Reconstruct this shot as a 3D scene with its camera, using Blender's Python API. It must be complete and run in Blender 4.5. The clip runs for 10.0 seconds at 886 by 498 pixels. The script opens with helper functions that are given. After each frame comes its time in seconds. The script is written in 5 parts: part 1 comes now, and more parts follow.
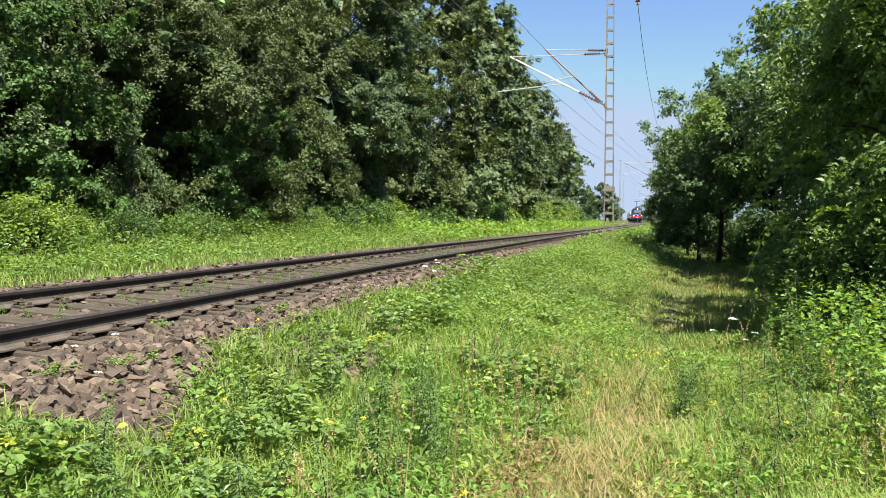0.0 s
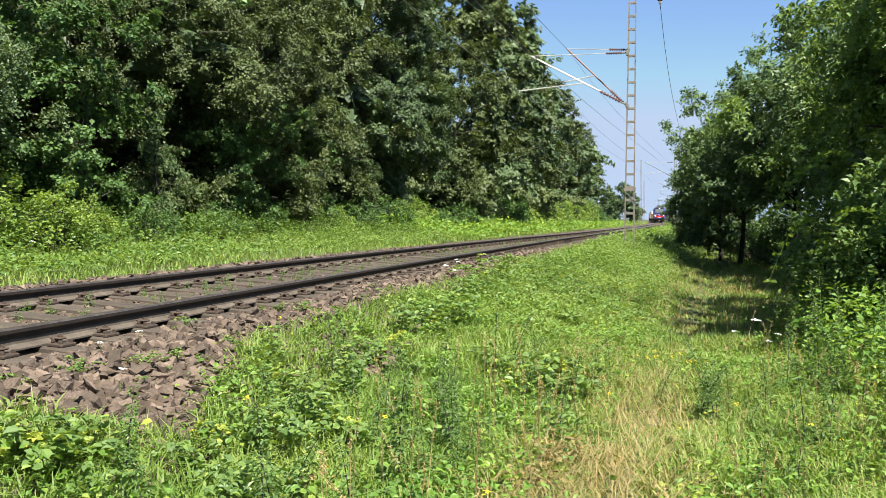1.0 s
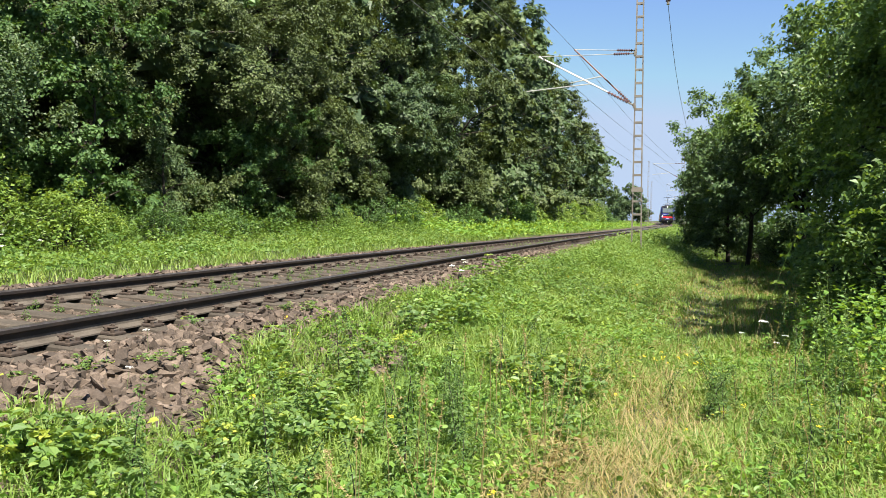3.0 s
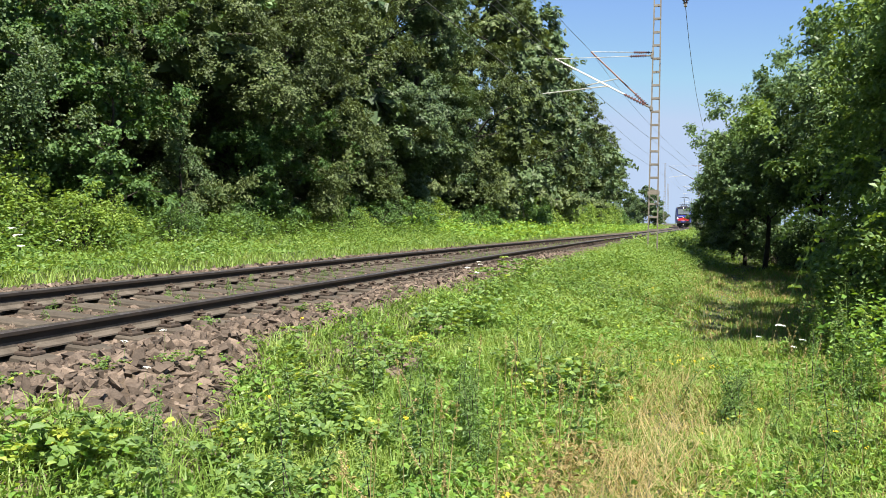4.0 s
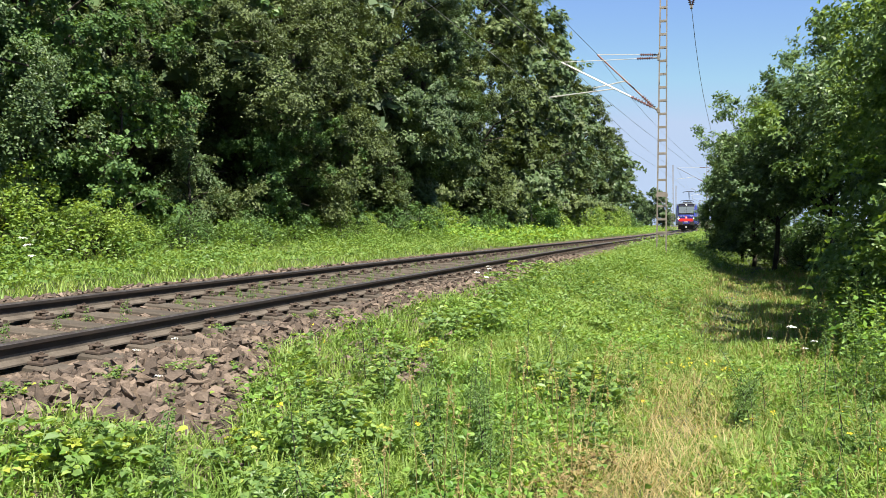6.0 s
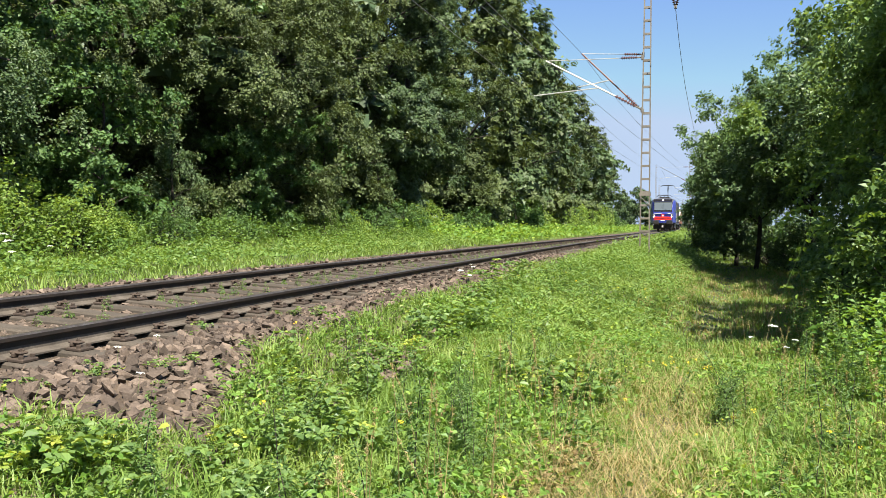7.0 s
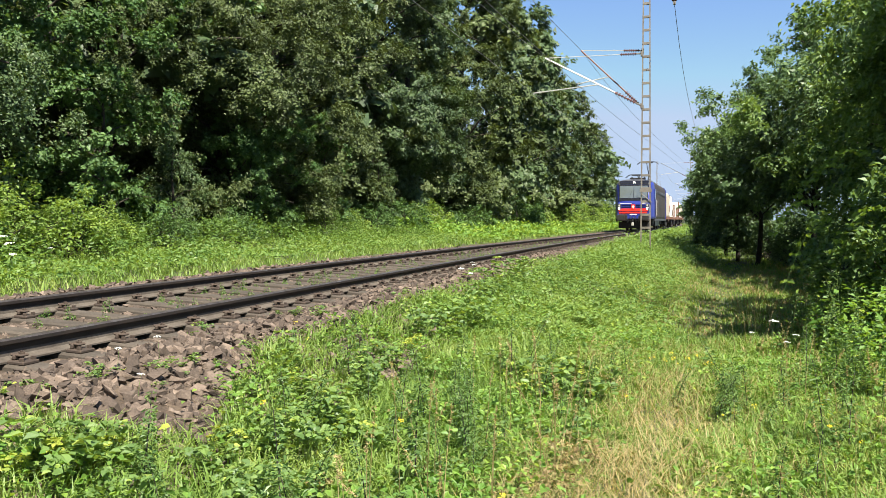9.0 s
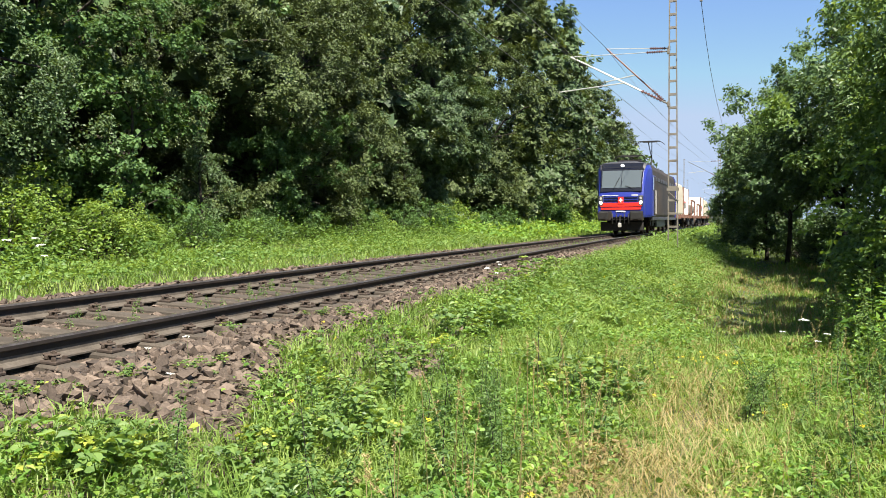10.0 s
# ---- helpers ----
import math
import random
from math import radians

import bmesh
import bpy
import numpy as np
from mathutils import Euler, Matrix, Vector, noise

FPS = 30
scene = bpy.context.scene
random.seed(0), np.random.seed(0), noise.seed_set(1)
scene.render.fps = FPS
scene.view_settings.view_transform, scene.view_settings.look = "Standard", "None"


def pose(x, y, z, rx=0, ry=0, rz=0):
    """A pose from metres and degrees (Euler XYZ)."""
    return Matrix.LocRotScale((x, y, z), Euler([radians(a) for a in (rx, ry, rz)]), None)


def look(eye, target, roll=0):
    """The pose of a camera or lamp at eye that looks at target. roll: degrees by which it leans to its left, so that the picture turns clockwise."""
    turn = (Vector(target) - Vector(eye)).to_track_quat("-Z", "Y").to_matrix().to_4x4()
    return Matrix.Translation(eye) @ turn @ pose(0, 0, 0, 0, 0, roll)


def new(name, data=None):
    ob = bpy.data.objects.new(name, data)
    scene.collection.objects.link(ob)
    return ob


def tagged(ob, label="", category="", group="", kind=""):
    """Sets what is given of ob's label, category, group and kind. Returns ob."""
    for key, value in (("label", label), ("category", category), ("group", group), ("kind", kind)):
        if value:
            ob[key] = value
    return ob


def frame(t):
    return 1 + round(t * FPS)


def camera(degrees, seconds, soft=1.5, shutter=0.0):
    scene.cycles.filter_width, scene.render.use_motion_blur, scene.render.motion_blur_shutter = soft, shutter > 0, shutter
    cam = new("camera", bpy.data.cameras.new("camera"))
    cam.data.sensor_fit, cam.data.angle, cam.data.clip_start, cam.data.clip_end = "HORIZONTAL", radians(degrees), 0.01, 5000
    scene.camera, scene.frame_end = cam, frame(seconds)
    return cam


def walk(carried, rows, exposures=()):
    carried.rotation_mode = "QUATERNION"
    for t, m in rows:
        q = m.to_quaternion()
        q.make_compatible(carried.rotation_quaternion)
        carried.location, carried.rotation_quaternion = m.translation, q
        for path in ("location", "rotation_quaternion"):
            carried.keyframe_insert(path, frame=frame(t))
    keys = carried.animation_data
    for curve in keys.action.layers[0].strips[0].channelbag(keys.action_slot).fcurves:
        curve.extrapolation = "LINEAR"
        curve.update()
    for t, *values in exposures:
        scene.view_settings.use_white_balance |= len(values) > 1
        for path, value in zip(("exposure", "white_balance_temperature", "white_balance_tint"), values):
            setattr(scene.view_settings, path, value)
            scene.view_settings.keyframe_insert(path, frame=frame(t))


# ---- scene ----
import itertools

# World: metres, origin under the camera, y along its first view. z = 0 is the head of the near rail.
EYE = 0.83
cam = camera(53.0, 10.0, soft=0.65)
# seconds, yaw to the right, pitch, roll, then the sway of the hand-held camera
SWAY = [
    (0.0, 0.0, -1.956, -0.133, 0.0, 0.0, 0.0), (0.5, -0.695, -1.954, -0.327, -0.01, -0.008, 0.001),
    (1.0, -1.257, -2.007, -0.373, -0.021, -0.0, -0.001), (1.5, -1.52, -2.041, -0.164, -0.016, -0.003, -0.003),
    (2.0, -1.565, -1.992, -0.203, -0.016, -0.004, -0.007), (3.5, -1.94, -1.965, -0.864, -0.021, 0.005, -0.004),
    (4.0, -2.704, -1.873, -0.779, -0.02, -0.007, -0.002), (4.5, -3.242, -1.646, -0.506, -0.026, -0.008, -0.001),
    (5.0, -3.619, -1.369, -0.086, -0.027, -0.017, 0.005), (5.5, -3.529, -1.459, -0.034, -0.033, -0.011, 0.005),
    (7.0, -2.184, -1.711, -0.406, -0.031, -0.007, 0.004), (7.5, -1.869, -1.591, -0.308, -0.026, -0.009, 0.002),
    (8.0, -1.852, -1.541, -0.17, -0.016, -0.005, 0.001), (8.5, -1.935, -1.673, -0.098, -0.015, -0.008, 0.004),
    (9.0, -2.271, -1.823, 0.158, -0.011, -0.012, 0.005), (9.5, -2.973, -1.799, 0.336, -0.014, -0.005, 0.001),
    (10.0, -3.919, -1.797, 0.465, -0.017, -0.008, -0.002)]
walk(cam, [(t, pose(x, y, EYE + z, 90 + pitch, roll, -yaw)) for t, yaw, pitch, roll, x, y, z in SWAY])

# ---- light ----
SUN_AZ, SUN_EL = 154.0, 57.0      # degrees clockwise from +y, degrees above the ground
world = bpy.data.worlds.new("sky")
scene.world = world
world.use_nodes = True
wn = world.node_tree.nodes
sky = wn.new("ShaderNodeTexSky")
sky.sky_type, sky.sun_disc = "NISHITA", False
sky.sun_elevation, sky.sun_rotation = radians(SUN_EL), radians(SUN_AZ)
sky.air_density, sky.dust_density, sky.ozone_density = 1.0, 0.05, 3.5
tint = wn.new("ShaderNodeMix")
tint.data_type, tint.blend_type = "RGBA", "MULTIPLY"
tint.inputs[0].default_value = 1.0
tint.inputs[7].default_value = (0.94, 0.985, 1.13, 1)
world.node_tree.links.new(sky.outputs[0], tint.inputs[6])
# the hazy horizon stays a pale blue
haze = wn.new("ShaderNodeMix")
haze.data_type, haze.blend_type = "RGBA", "DARKEN"
haze.inputs[0].default_value = 1.0
haze.inputs[7].default_value = (3.5, 4.4, 5.9, 1)
world.node_tree.links.new(tint.outputs[2], haze.inputs[6])
world.node_tree.links.new(haze.outputs[2], wn["Background"].inputs[0])
wn["Background"].inputs[1].default_value = 0.053
sun = new("sun", bpy.data.lights.new("sun", "SUN"))
sun.data.energy, sun.data.angle, sun.data.color = 5.0, radians(0.53), (1.0, 0.94, 0.82)
az, el = radians(SUN_AZ), radians(SUN_EL)
toward = Vector((math.sin(az) * math.cos(el), math.cos(az) * math.cos(el), math.sin(el)))
sun.matrix_world = look(toward * 80, (0, 0, 0))
scene.view_settings.exposure = 1.52

# ---- materials ----


def mat_base(name):
    m = bpy.data.materials.new(name)
    m.use_nodes = True
    nt = m.node_tree
    return m, nt, nt.nodes, nt.links, nt.nodes["Principled BSDF"]


def ramp_of(nodes, stops):
    r = nodes.new("ShaderNodeValToRGB")
    while len(r.color_ramp.elements) < len(stops):
        r.color_ramp.elements.new(0.5)
    for e, (p, c) in zip(r.color_ramp.elements, stops):
        e.position, e.color = p, (*c, 1)
    return r


def surface(name, colours, scale=4.0, rough=0.8, metal=0.0, bump=0.3, fine=60.0, distance=0.01, random_by="", spread=0.25, specular=0.4):
    """Two scales of noise between the colours, a fine bump, and a shift of brightness from piece to piece."""
    m, nt, n, l, b = mat_base(name)
    tc = n.new("ShaderNodeTexCoord")
    n1, n2 = n.new("ShaderNodeTexNoise"), n.new("ShaderNodeTexNoise")
    n1.inputs["Scale"].default_value, n1.inputs["Detail"].default_value = scale, 6
    n2.inputs["Scale"].default_value, n2.inputs["Detail"].default_value = fine, 5
    l.new(tc.outputs["Object"], n1.inputs["Vector"])
    l.new(tc.outputs["Object"], n2.inputs["Vector"])
    mixed = n.new("ShaderNodeMath")
    mixed.operation = "MULTIPLY_ADD"
    mixed.inputs[1].default_value = 0.65
    half = n.new("ShaderNodeMath")
    half.operation = "MULTIPLY"
    half.inputs[1].default_value = 0.35
    l.new(n2.outputs["Fac"], half.inputs[0])
    l.new(n1.outputs["Fac"], mixed.inputs[0])
    l.new(half.outputs[0], mixed.inputs[2])
    k = len(colours)
    r = ramp_of(n, [(0.3 + 0.4 * i / max(1, k - 1), c) for i, c in enumerate(colours)])
    l.new(mixed.outputs[0], r.inputs[0])
    out = r.outputs[0]
    if random_by:
        if random_by == "object":
            rnd = n.new("ShaderNodeObjectInfo").outputs["Random"]
        else:
            rnd = n.new("ShaderNodeNewGeometry").outputs["Random Per Island"]
        mr = n.new("ShaderNodeMapRange")
        mr.inputs[3].default_value, mr.inputs[4].default_value = 1 - spread, 1 + spread
        l.new(rnd, mr.inputs[0])
        hsv = n.new("ShaderNodeHueSaturation")
        l.new(mr.outputs[0], hsv.inputs["Value"])
        l.new(out, hsv.inputs["Color"])
        out = hsv.outputs[0]
    l.new(out, b.inputs["Base Color"])
    b.inputs["Roughness"].default_value, b.inputs["Metallic"].default_value = rough, metal
    b.inputs["Specular IOR Level"].default_value = specular
    if bump:
        bp = n.new("ShaderNodeBump")
        bp.inputs["Strength"].default_value, bp.inputs["Distance"].default_value = bump, distance
        l.new(n2.outputs["Fac"], bp.inputs["Height"])
        l.new(bp.outputs[0], b.inputs["Normal"])
    return m


def foliage(name, colours, clear=0.35, gloss=0.35, rough=0.45, patch=0.6):
    """Leaves: each leaf takes its own shade, larger patches drift, and light shines through the blade."""
    m, nt, n, l, b = mat_base(name)
    geo, tc, nz = n.new("ShaderNodeNewGeometry"), n.new("ShaderNodeTexCoord"), n.new("ShaderNodeTexNoise")
    nz.inputs["Scale"].default_value, nz.inputs["Detail"].default_value = patch, 3
    l.new(tc.outputs["Object"], nz.inputs["Vector"])
    mx = n.new("ShaderNodeMath")
    mx.operation = "MULTIPLY_ADD"
    mx.inputs[1].default_value = 0.55
    l.new(geo.outputs["Random Per Island"], mx.inputs[0])
    sc = n.new("ShaderNodeMapRange")
    sc.inputs[1].default_value, sc.inputs[2].default_value, sc.inputs[4].default_value = 0.3, 0.7, 0.45
    l.new(nz.outputs["Fac"], sc.inputs[0])
    l.new(sc.outputs[0], mx.inputs[2])
    k = len(colours)
    r = ramp_of(n, [(i / max(1, k - 1), c) for i, c in enumerate(colours)])
    l.new(mx.outputs[0], r.inputs[0])
    l.new(r.outputs[0], b.inputs["Base Color"])
    b.inputs["Roughness"].default_value, b.inputs["Specular IOR Level"].default_value = rough, gloss
    tr = n.new("ShaderNodeBsdfTranslucent")
    warm = n.new("ShaderNodeMix")
    warm.data_type, warm.blend_type = "RGBA", "MULTIPLY"
    warm.inputs[0].default_value = 1.0
    warm.inputs[7].default_value = (1.5, 1.35, 0.5, 1)
    l.new(r.outputs[0], warm.inputs[6])
    l.new(warm.outputs[2], tr.inputs["Color"])
    mix = n.new("ShaderNodeMixShader")
    mix.inputs[0].default_value = clear
    l.new(b.outputs[0], mix.inputs[1])
    l.new(tr.outputs[0], mix.inputs[2])
    l.new(mix.outputs[0], n["Material Output"].inputs["Surface"])
    return m


def paint(name, colour, rough=0.35, metal=0.0, dirt=0.25, scale=1.2):
    c = Vector(colour)
    grime = c * (1 - dirt) + Vector((0.12, 0.10, 0.08)) * dirt
    return surface(name, [grime, c, c], scale=scale, rough=rough, metal=metal, bump=0.05, fine=25, distance=0.003)


def glow(name, colour, power):
    m, nt, n, l, b = mat_base(name)
    b.inputs["Base Color"].default_value = (*colour, 1)
    b.inputs["Emission Color"].default_value = (*colour, 1)
    b.inputs["Emission Strength"].default_value = power
    return m


M_SOIL = surface("soil", [(0.03, 0.042, 0.012), (0.055, 0.068, 0.02), (0.085, 0.088, 0.032)], scale=0.9, fine=14, bump=0.6, distance=0.03)
M_STONE = surface("ballast_stone", [(0.045, 0.033, 0.025), (0.10, 0.074, 0.056), (0.18, 0.138, 0.107)], scale=7, fine=70, rough=0.92, bump=0.5, distance=0.006, random_by="object", spread=0.45)
M_STONES = surface("ballast_stones", [(0.045, 0.033, 0.025), (0.10, 0.074, 0.056), (0.18, 0.138, 0.107)], scale=7, fine=70, rough=0.92, bump=0.5, distance=0.006, random_by="island", spread=0.5)
M_BED = surface("ballast_bed", [(0.038, 0.027, 0.018), (0.08, 0.057, 0.039), (0.13, 0.095, 0.064)], scale=5, fine=45, rough=0.95, bump=1.0, distance=0.03)
# rust, taken near black so the colour holds the shade below the head
M_RAIL = surface("shaded_rusty_rail", [(0.010, 0.008, 0.007), (0.018, 0.013, 0.011), (0.032, 0.022, 0.016)], scale=6, fine=90, rough=0.75, bump=0.2, distance=0.002)
M_HEAD = surface("worn_rail_head", [(0.08, 0.064, 0.052), (0.13, 0.11, 0.095), (0.22, 0.20, 0.18)], scale=9, fine=60, rough=0.42, metal=0.7, bump=0.05, distance=0.001)
M_SLEEPER = surface("weathered_sleeper", [(0.032, 0.026, 0.019), (0.062, 0.05, 0.038), (0.10, 0.083, 0.065)], scale=3, fine=50, rough=0.9, bump=0.4, distance=0.006, random_by="object", spread=0.2)
M_RUST = surface("rusty_iron", [(0.022, 0.015, 0.011), (0.045, 0.032, 0.024), (0.08, 0.055, 0.038)], scale=12, fine=80, rough=0.85, bump=0.3, distance=0.003)
M_STEEL = surface("galvanised_steel", [(0.13, 0.112, 0.09), (0.20, 0.178, 0.148), (0.28, 0.255, 0.22)], scale=2.5, fine=30, rough=0.55, metal=0.35, bump=0.1, distance=0.003)
M_BARK = surface("bark", [(0.018, 0.015, 0.012), (0.04, 0.032, 0.026), (0.07, 0.058, 0.046)], scale=3, fine=22, rough=0.95, bump=0.8, distance=0.03)
M_LEAF_FOREST = foliage("forest_leaves", [(0.026, 0.049, 0.021), (0.053, 0.091, 0.039), (0.090, 0.140, 0.057), (0.147, 0.206, 0.094)], clear=0.28, gloss=0.38, rough=0.5, patch=0.25)
M_LEAF_MAPLE = foliage("maple_leaves", [(0.032, 0.070, 0.025), (0.066, 0.130, 0.042), (0.115, 0.199, 0.068), (0.182, 0.283, 0.103)], clear=0.35, gloss=0.22, patch=0.3)
M_LEAF_OLIVE = foliage("olive_green_leaves", [(0.031, 0.048, 0.016), (0.061, 0.087, 0.031), (0.101, 0.138, 0.048), (0.165, 0.206, 0.080)], clear=0.25, gloss=0.32, rough=0.52, patch=0.3)
M_LEAF_BIRCH = foliage("birch_leaves", [(0.035, 0.064, 0.027), (0.070, 0.115, 0.047), (0.116, 0.176, 0.074), (0.212, 0.280, 0.151)], clear=0.3, gloss=0.3, patch=0.3)
M_LEAF_RIGHT = foliage("hedge_tree_leaves", [(0.059, 0.106, 0.032), (0.104, 0.175, 0.054), (0.162, 0.250, 0.082), (0.259, 0.349, 0.130)], clear=0.42, gloss=0.35, patch=0.35)
M_LEAF_DARK = foliage("dark_hedge_leaves", [(0.031, 0.059, 0.025), (0.067, 0.116, 0.046), (0.116, 0.189, 0.073), (0.199, 0.277, 0.122)], clear=0.34, gloss=0.4, patch=0.35)
M_LEAF_BUSH = foliage("bush_leaves", [(0.085, 0.15, 0.03), (0.14, 0.225, 0.05), (0.2, 0.295, 0.065), (0.29, 0.375, 0.095)], clear=0.4, patch=0.5)
M_HERB_BUSH = foliage("nettle_leaves", [(0.05, 0.10, 0.022), (0.085, 0.155, 0.034), (0.125, 0.21, 0.045), (0.19, 0.28, 0.06)], clear=0.4, patch=0.6)
M_GRASS = foliage("grass", [(0.092, 0.166, 0.034), (0.146, 0.239, 0.05), (0.216, 0.312, 0.074), (0.346, 0.395, 0.137)], clear=0.4, rough=0.5, patch=0.7)
M_WEED = foliage("weed_leaves", [(0.075, 0.162, 0.033), (0.127, 0.243, 0.046), (0.196, 0.324, 0.061), (0.368, 0.432, 0.077)], clear=0.42, patch=1.2)
M_WEED_LOW = foliage("verge_leaves", [(0.07, 0.14, 0.034), (0.115, 0.205, 0.05), (0.175, 0.275, 0.066), (0.27, 0.35, 0.09)], clear=0.42, patch=0.8)
M_BRAMBLE = foliage("bramble_leaves", [(0.075, 0.14, 0.045), (0.13, 0.215, 0.065), (0.2, 0.3, 0.08), (0.44, 0.47, 0.09)], clear=0.42, patch=2.2)
M_DRY = foliage("dry_grass", [(0.15, 0.135, 0.05), (0.26, 0.215, 0.09), (0.38, 0.305, 0.145), (0.52, 0.43, 0.23)], clear=0.3, rough=0.6, patch=1.0)
M_WILT = foliage("withered_leaves", [(0.12, 0.08, 0.035), (0.22, 0.16, 0.07), (0.28, 0.25, 0.10), (0.30, 0.34, 0.12)], clear=0.3, patch=2.0)
M_YELLOWED = foliage("yellowed_bramble_leaves", [(0.17, 0.25, 0.05), (0.27, 0.34, 0.06), (0.38, 0.42, 0.075), (0.52, 0.5, 0.11)], clear=0.4, patch=2.0)
M_HERB = foliage("feathery_herb", [(0.06, 0.12, 0.04), (0.10, 0.18, 0.055), (0.15, 0.24, 0.07), (0.24, 0.29, 0.10)], clear=0.4, patch=1.5)
M_WHITE = paint("white_petals", (0.8, 0.8, 0.74), rough=0.7, dirt=0.05)
M_YELLOW = paint("yellow_petals", (0.75, 0.55, 0.02), rough=0.6, dirt=0.03)
M_BLUE = paint("blue_paint", (0.018, 0.03, 0.22), dirt=0.12)
M_RED = paint("red_paint", (0.62, 0.03, 0.02), dirt=0.1)
M_GREY = paint("silver_grey_paint", (0.032, 0.028, 0.024), rough=0.3, dirt=0.12)
M_SIDE = surface("dark_printed_side", [(0.018, 0.017, 0.02), (0.045, 0.036, 0.03), (0.085, 0.06, 0.04)], scale=0.45, fine=9, rough=0.6, bump=0.03, distance=0.002, specular=0.15)
M_DARK = paint("dark_grey_paint", (0.045, 0.045, 0.05), rough=0.5, dirt=0.3)
M_MASK = paint("black_mask", (0.008, 0.009, 0.014), rough=0.25, dirt=0.08)
M_BLACK = paint("black_iron", (0.015, 0.014, 0.013), rough=0.7, dirt=0.25)
M_CREAM = paint("cream_container_paint", (0.52, 0.45, 0.33), rough=0.5, dirt=0.12)
M_WHITEP = paint("white_container_paint", (0.78, 0.77, 0.73), rough=0.5, dirt=0.1)
M_ORANGE = paint("rust_brown_paint", (0.17, 0.075, 0.045), rough=0.7, dirt=0.4)
M_LAMP = glow("headlamp", (1.0, 0.96, 0.85), 2.5)
M_CERAMIC = paint("brown_insulator", (0.15, 0.075, 0.065), rough=0.25, dirt=0.1)
M_WIRE = paint("copper_wire", (0.10, 0.10, 0.09), rough=0.5, dirt=0.2)
M_TUBE = paint("pale_tube", (0.55, 0.53, 0.48), rough=0.4, metal=0.4, dirt=0.1)


def glass(name, tint, rough=0.03):
    m, nt, n, l, b = mat_base(name)
    b.inputs["Base Color"].default_value = (*tint, 1)
    b.inputs["Roughness"].default_value = rough
    b.inputs["Specular IOR Level"].default_value = 0.9
    b.inputs["Coat Weight"].default_value = 1.0
    b.inputs["Coat Roughness"].default_value = rough
    return m


# the pale base stands in for sunlight in the cab behind the pane
M_GLASS = glass("windscreen_glass", (0.085, 0.10, 0.10))

# ---- the line of the track ----
A_NEAR, HEAD0, CURVE, CURVE_FAR = 4.677, 0.22038, 0.00082, -0.00117
HALF = 0.7525
_S = np.arange(-300.0, 3000.0, 0.5)
_bend = np.where(_S < 0, 0.0, np.where(_S < 60, CURVE, np.where(_S < 300, CURVE + CURVE_FAR, 0.0)))
_hd = HEAD0 + np.cumsum(_bend) * 0.5
_hd -= np.interp(0.0, _S, _hd) - HEAD0
_x, _y = np.cumsum(np.sin(_hd)) * 0.5, np.cumsum(np.cos(_hd)) * 0.5
_x += -A_NEAR * math.cos(HEAD0) - np.interp(0.0, _S, _x)
_y += A_NEAR * math.sin(HEAD0) - np.interp(0.0, _S, _y)
_x, _y = _x - HALF * np.cos(_hd), _y + HALF * np.sin(_hd)


def heading(s):
    return np.interp(s, _S, _hd)


def plan(s, u):
    """World x, y of the place s along the track and u to the right of its middle."""
    h = heading(s)
    return np.interp(s, _S, _x) + u * np.cos(h), np.interp(s, _S, _y) - u * np.sin(h)


def cant(s):
    q = np.clip((np.asarray(s, float) - 12.0) / 50.0, 0, 1)
    return 0.096 * (1 - q * q * (3 - 2 * q))


def rail_plane(s, u):
    return cant(s) * (HALF - u) / (2 * HALF)


_UL = [-1000, -40, -14, -8, -6, -3.2, -2.6, -1.6, -1.3]
_ZL = [0.6, 0.9, 0.55, 0.28, 0.1, -0.06, -0.12, -0.185, -0.19]
_UA = [1.3, 1.6, 2.5, 3.2, 5.0, 6.0, 7.5, 12, 40, 1000]
_ZA = [-0.165, -0.19, -0.60, -0.74, -0.85, -0.88, -0.78, -0.6, -0.5, -0.5]
_UB = [1.3, 1.9, 3.0, 3.9, 5.6, 6.6, 8.0, 12, 40, 1000]
_ZB = [-0.165, -0.20, -0.26, -0.42, -1.05, -1.2, -1.15, -0.9, -0.5, -0.5]


def ground(s, u):
    """Height of the bare ground."""
    s, u = np.asarray(s, float), np.asarray(u, float)
    q = np.clip((s - 7.0) / 15.0, 0, 1)
    q = q * q * (3 - 2 * q)
    right = np.interp(u, _UA, _ZA) * (1 - q) + np.interp(u, _UB, _ZB) * q
    left = np.interp(u, _UL, _ZL)
    between = np.interp(u, [-1.3, -0.9, -0.6, 0.6, 0.9, 1.3], [-0.19, -0.215, -0.2, -0.2, -0.215, -0.17])
    z = np.where(np.abs(u) < 1.3, between, np.where(u < 0, left, right))
    near = np.clip((2.6 - np.abs(u)) / 0.9, 0, 1)
    return z + rail_plane(s, np.clip(u, -2.6, 2.6)) * near


def spot(s, u, lift=0.0):
    x, y = plan(s, u)
    return Vector((float(x), float(y), float(ground(s, u)) + lift))


# ---- mesh helpers ----


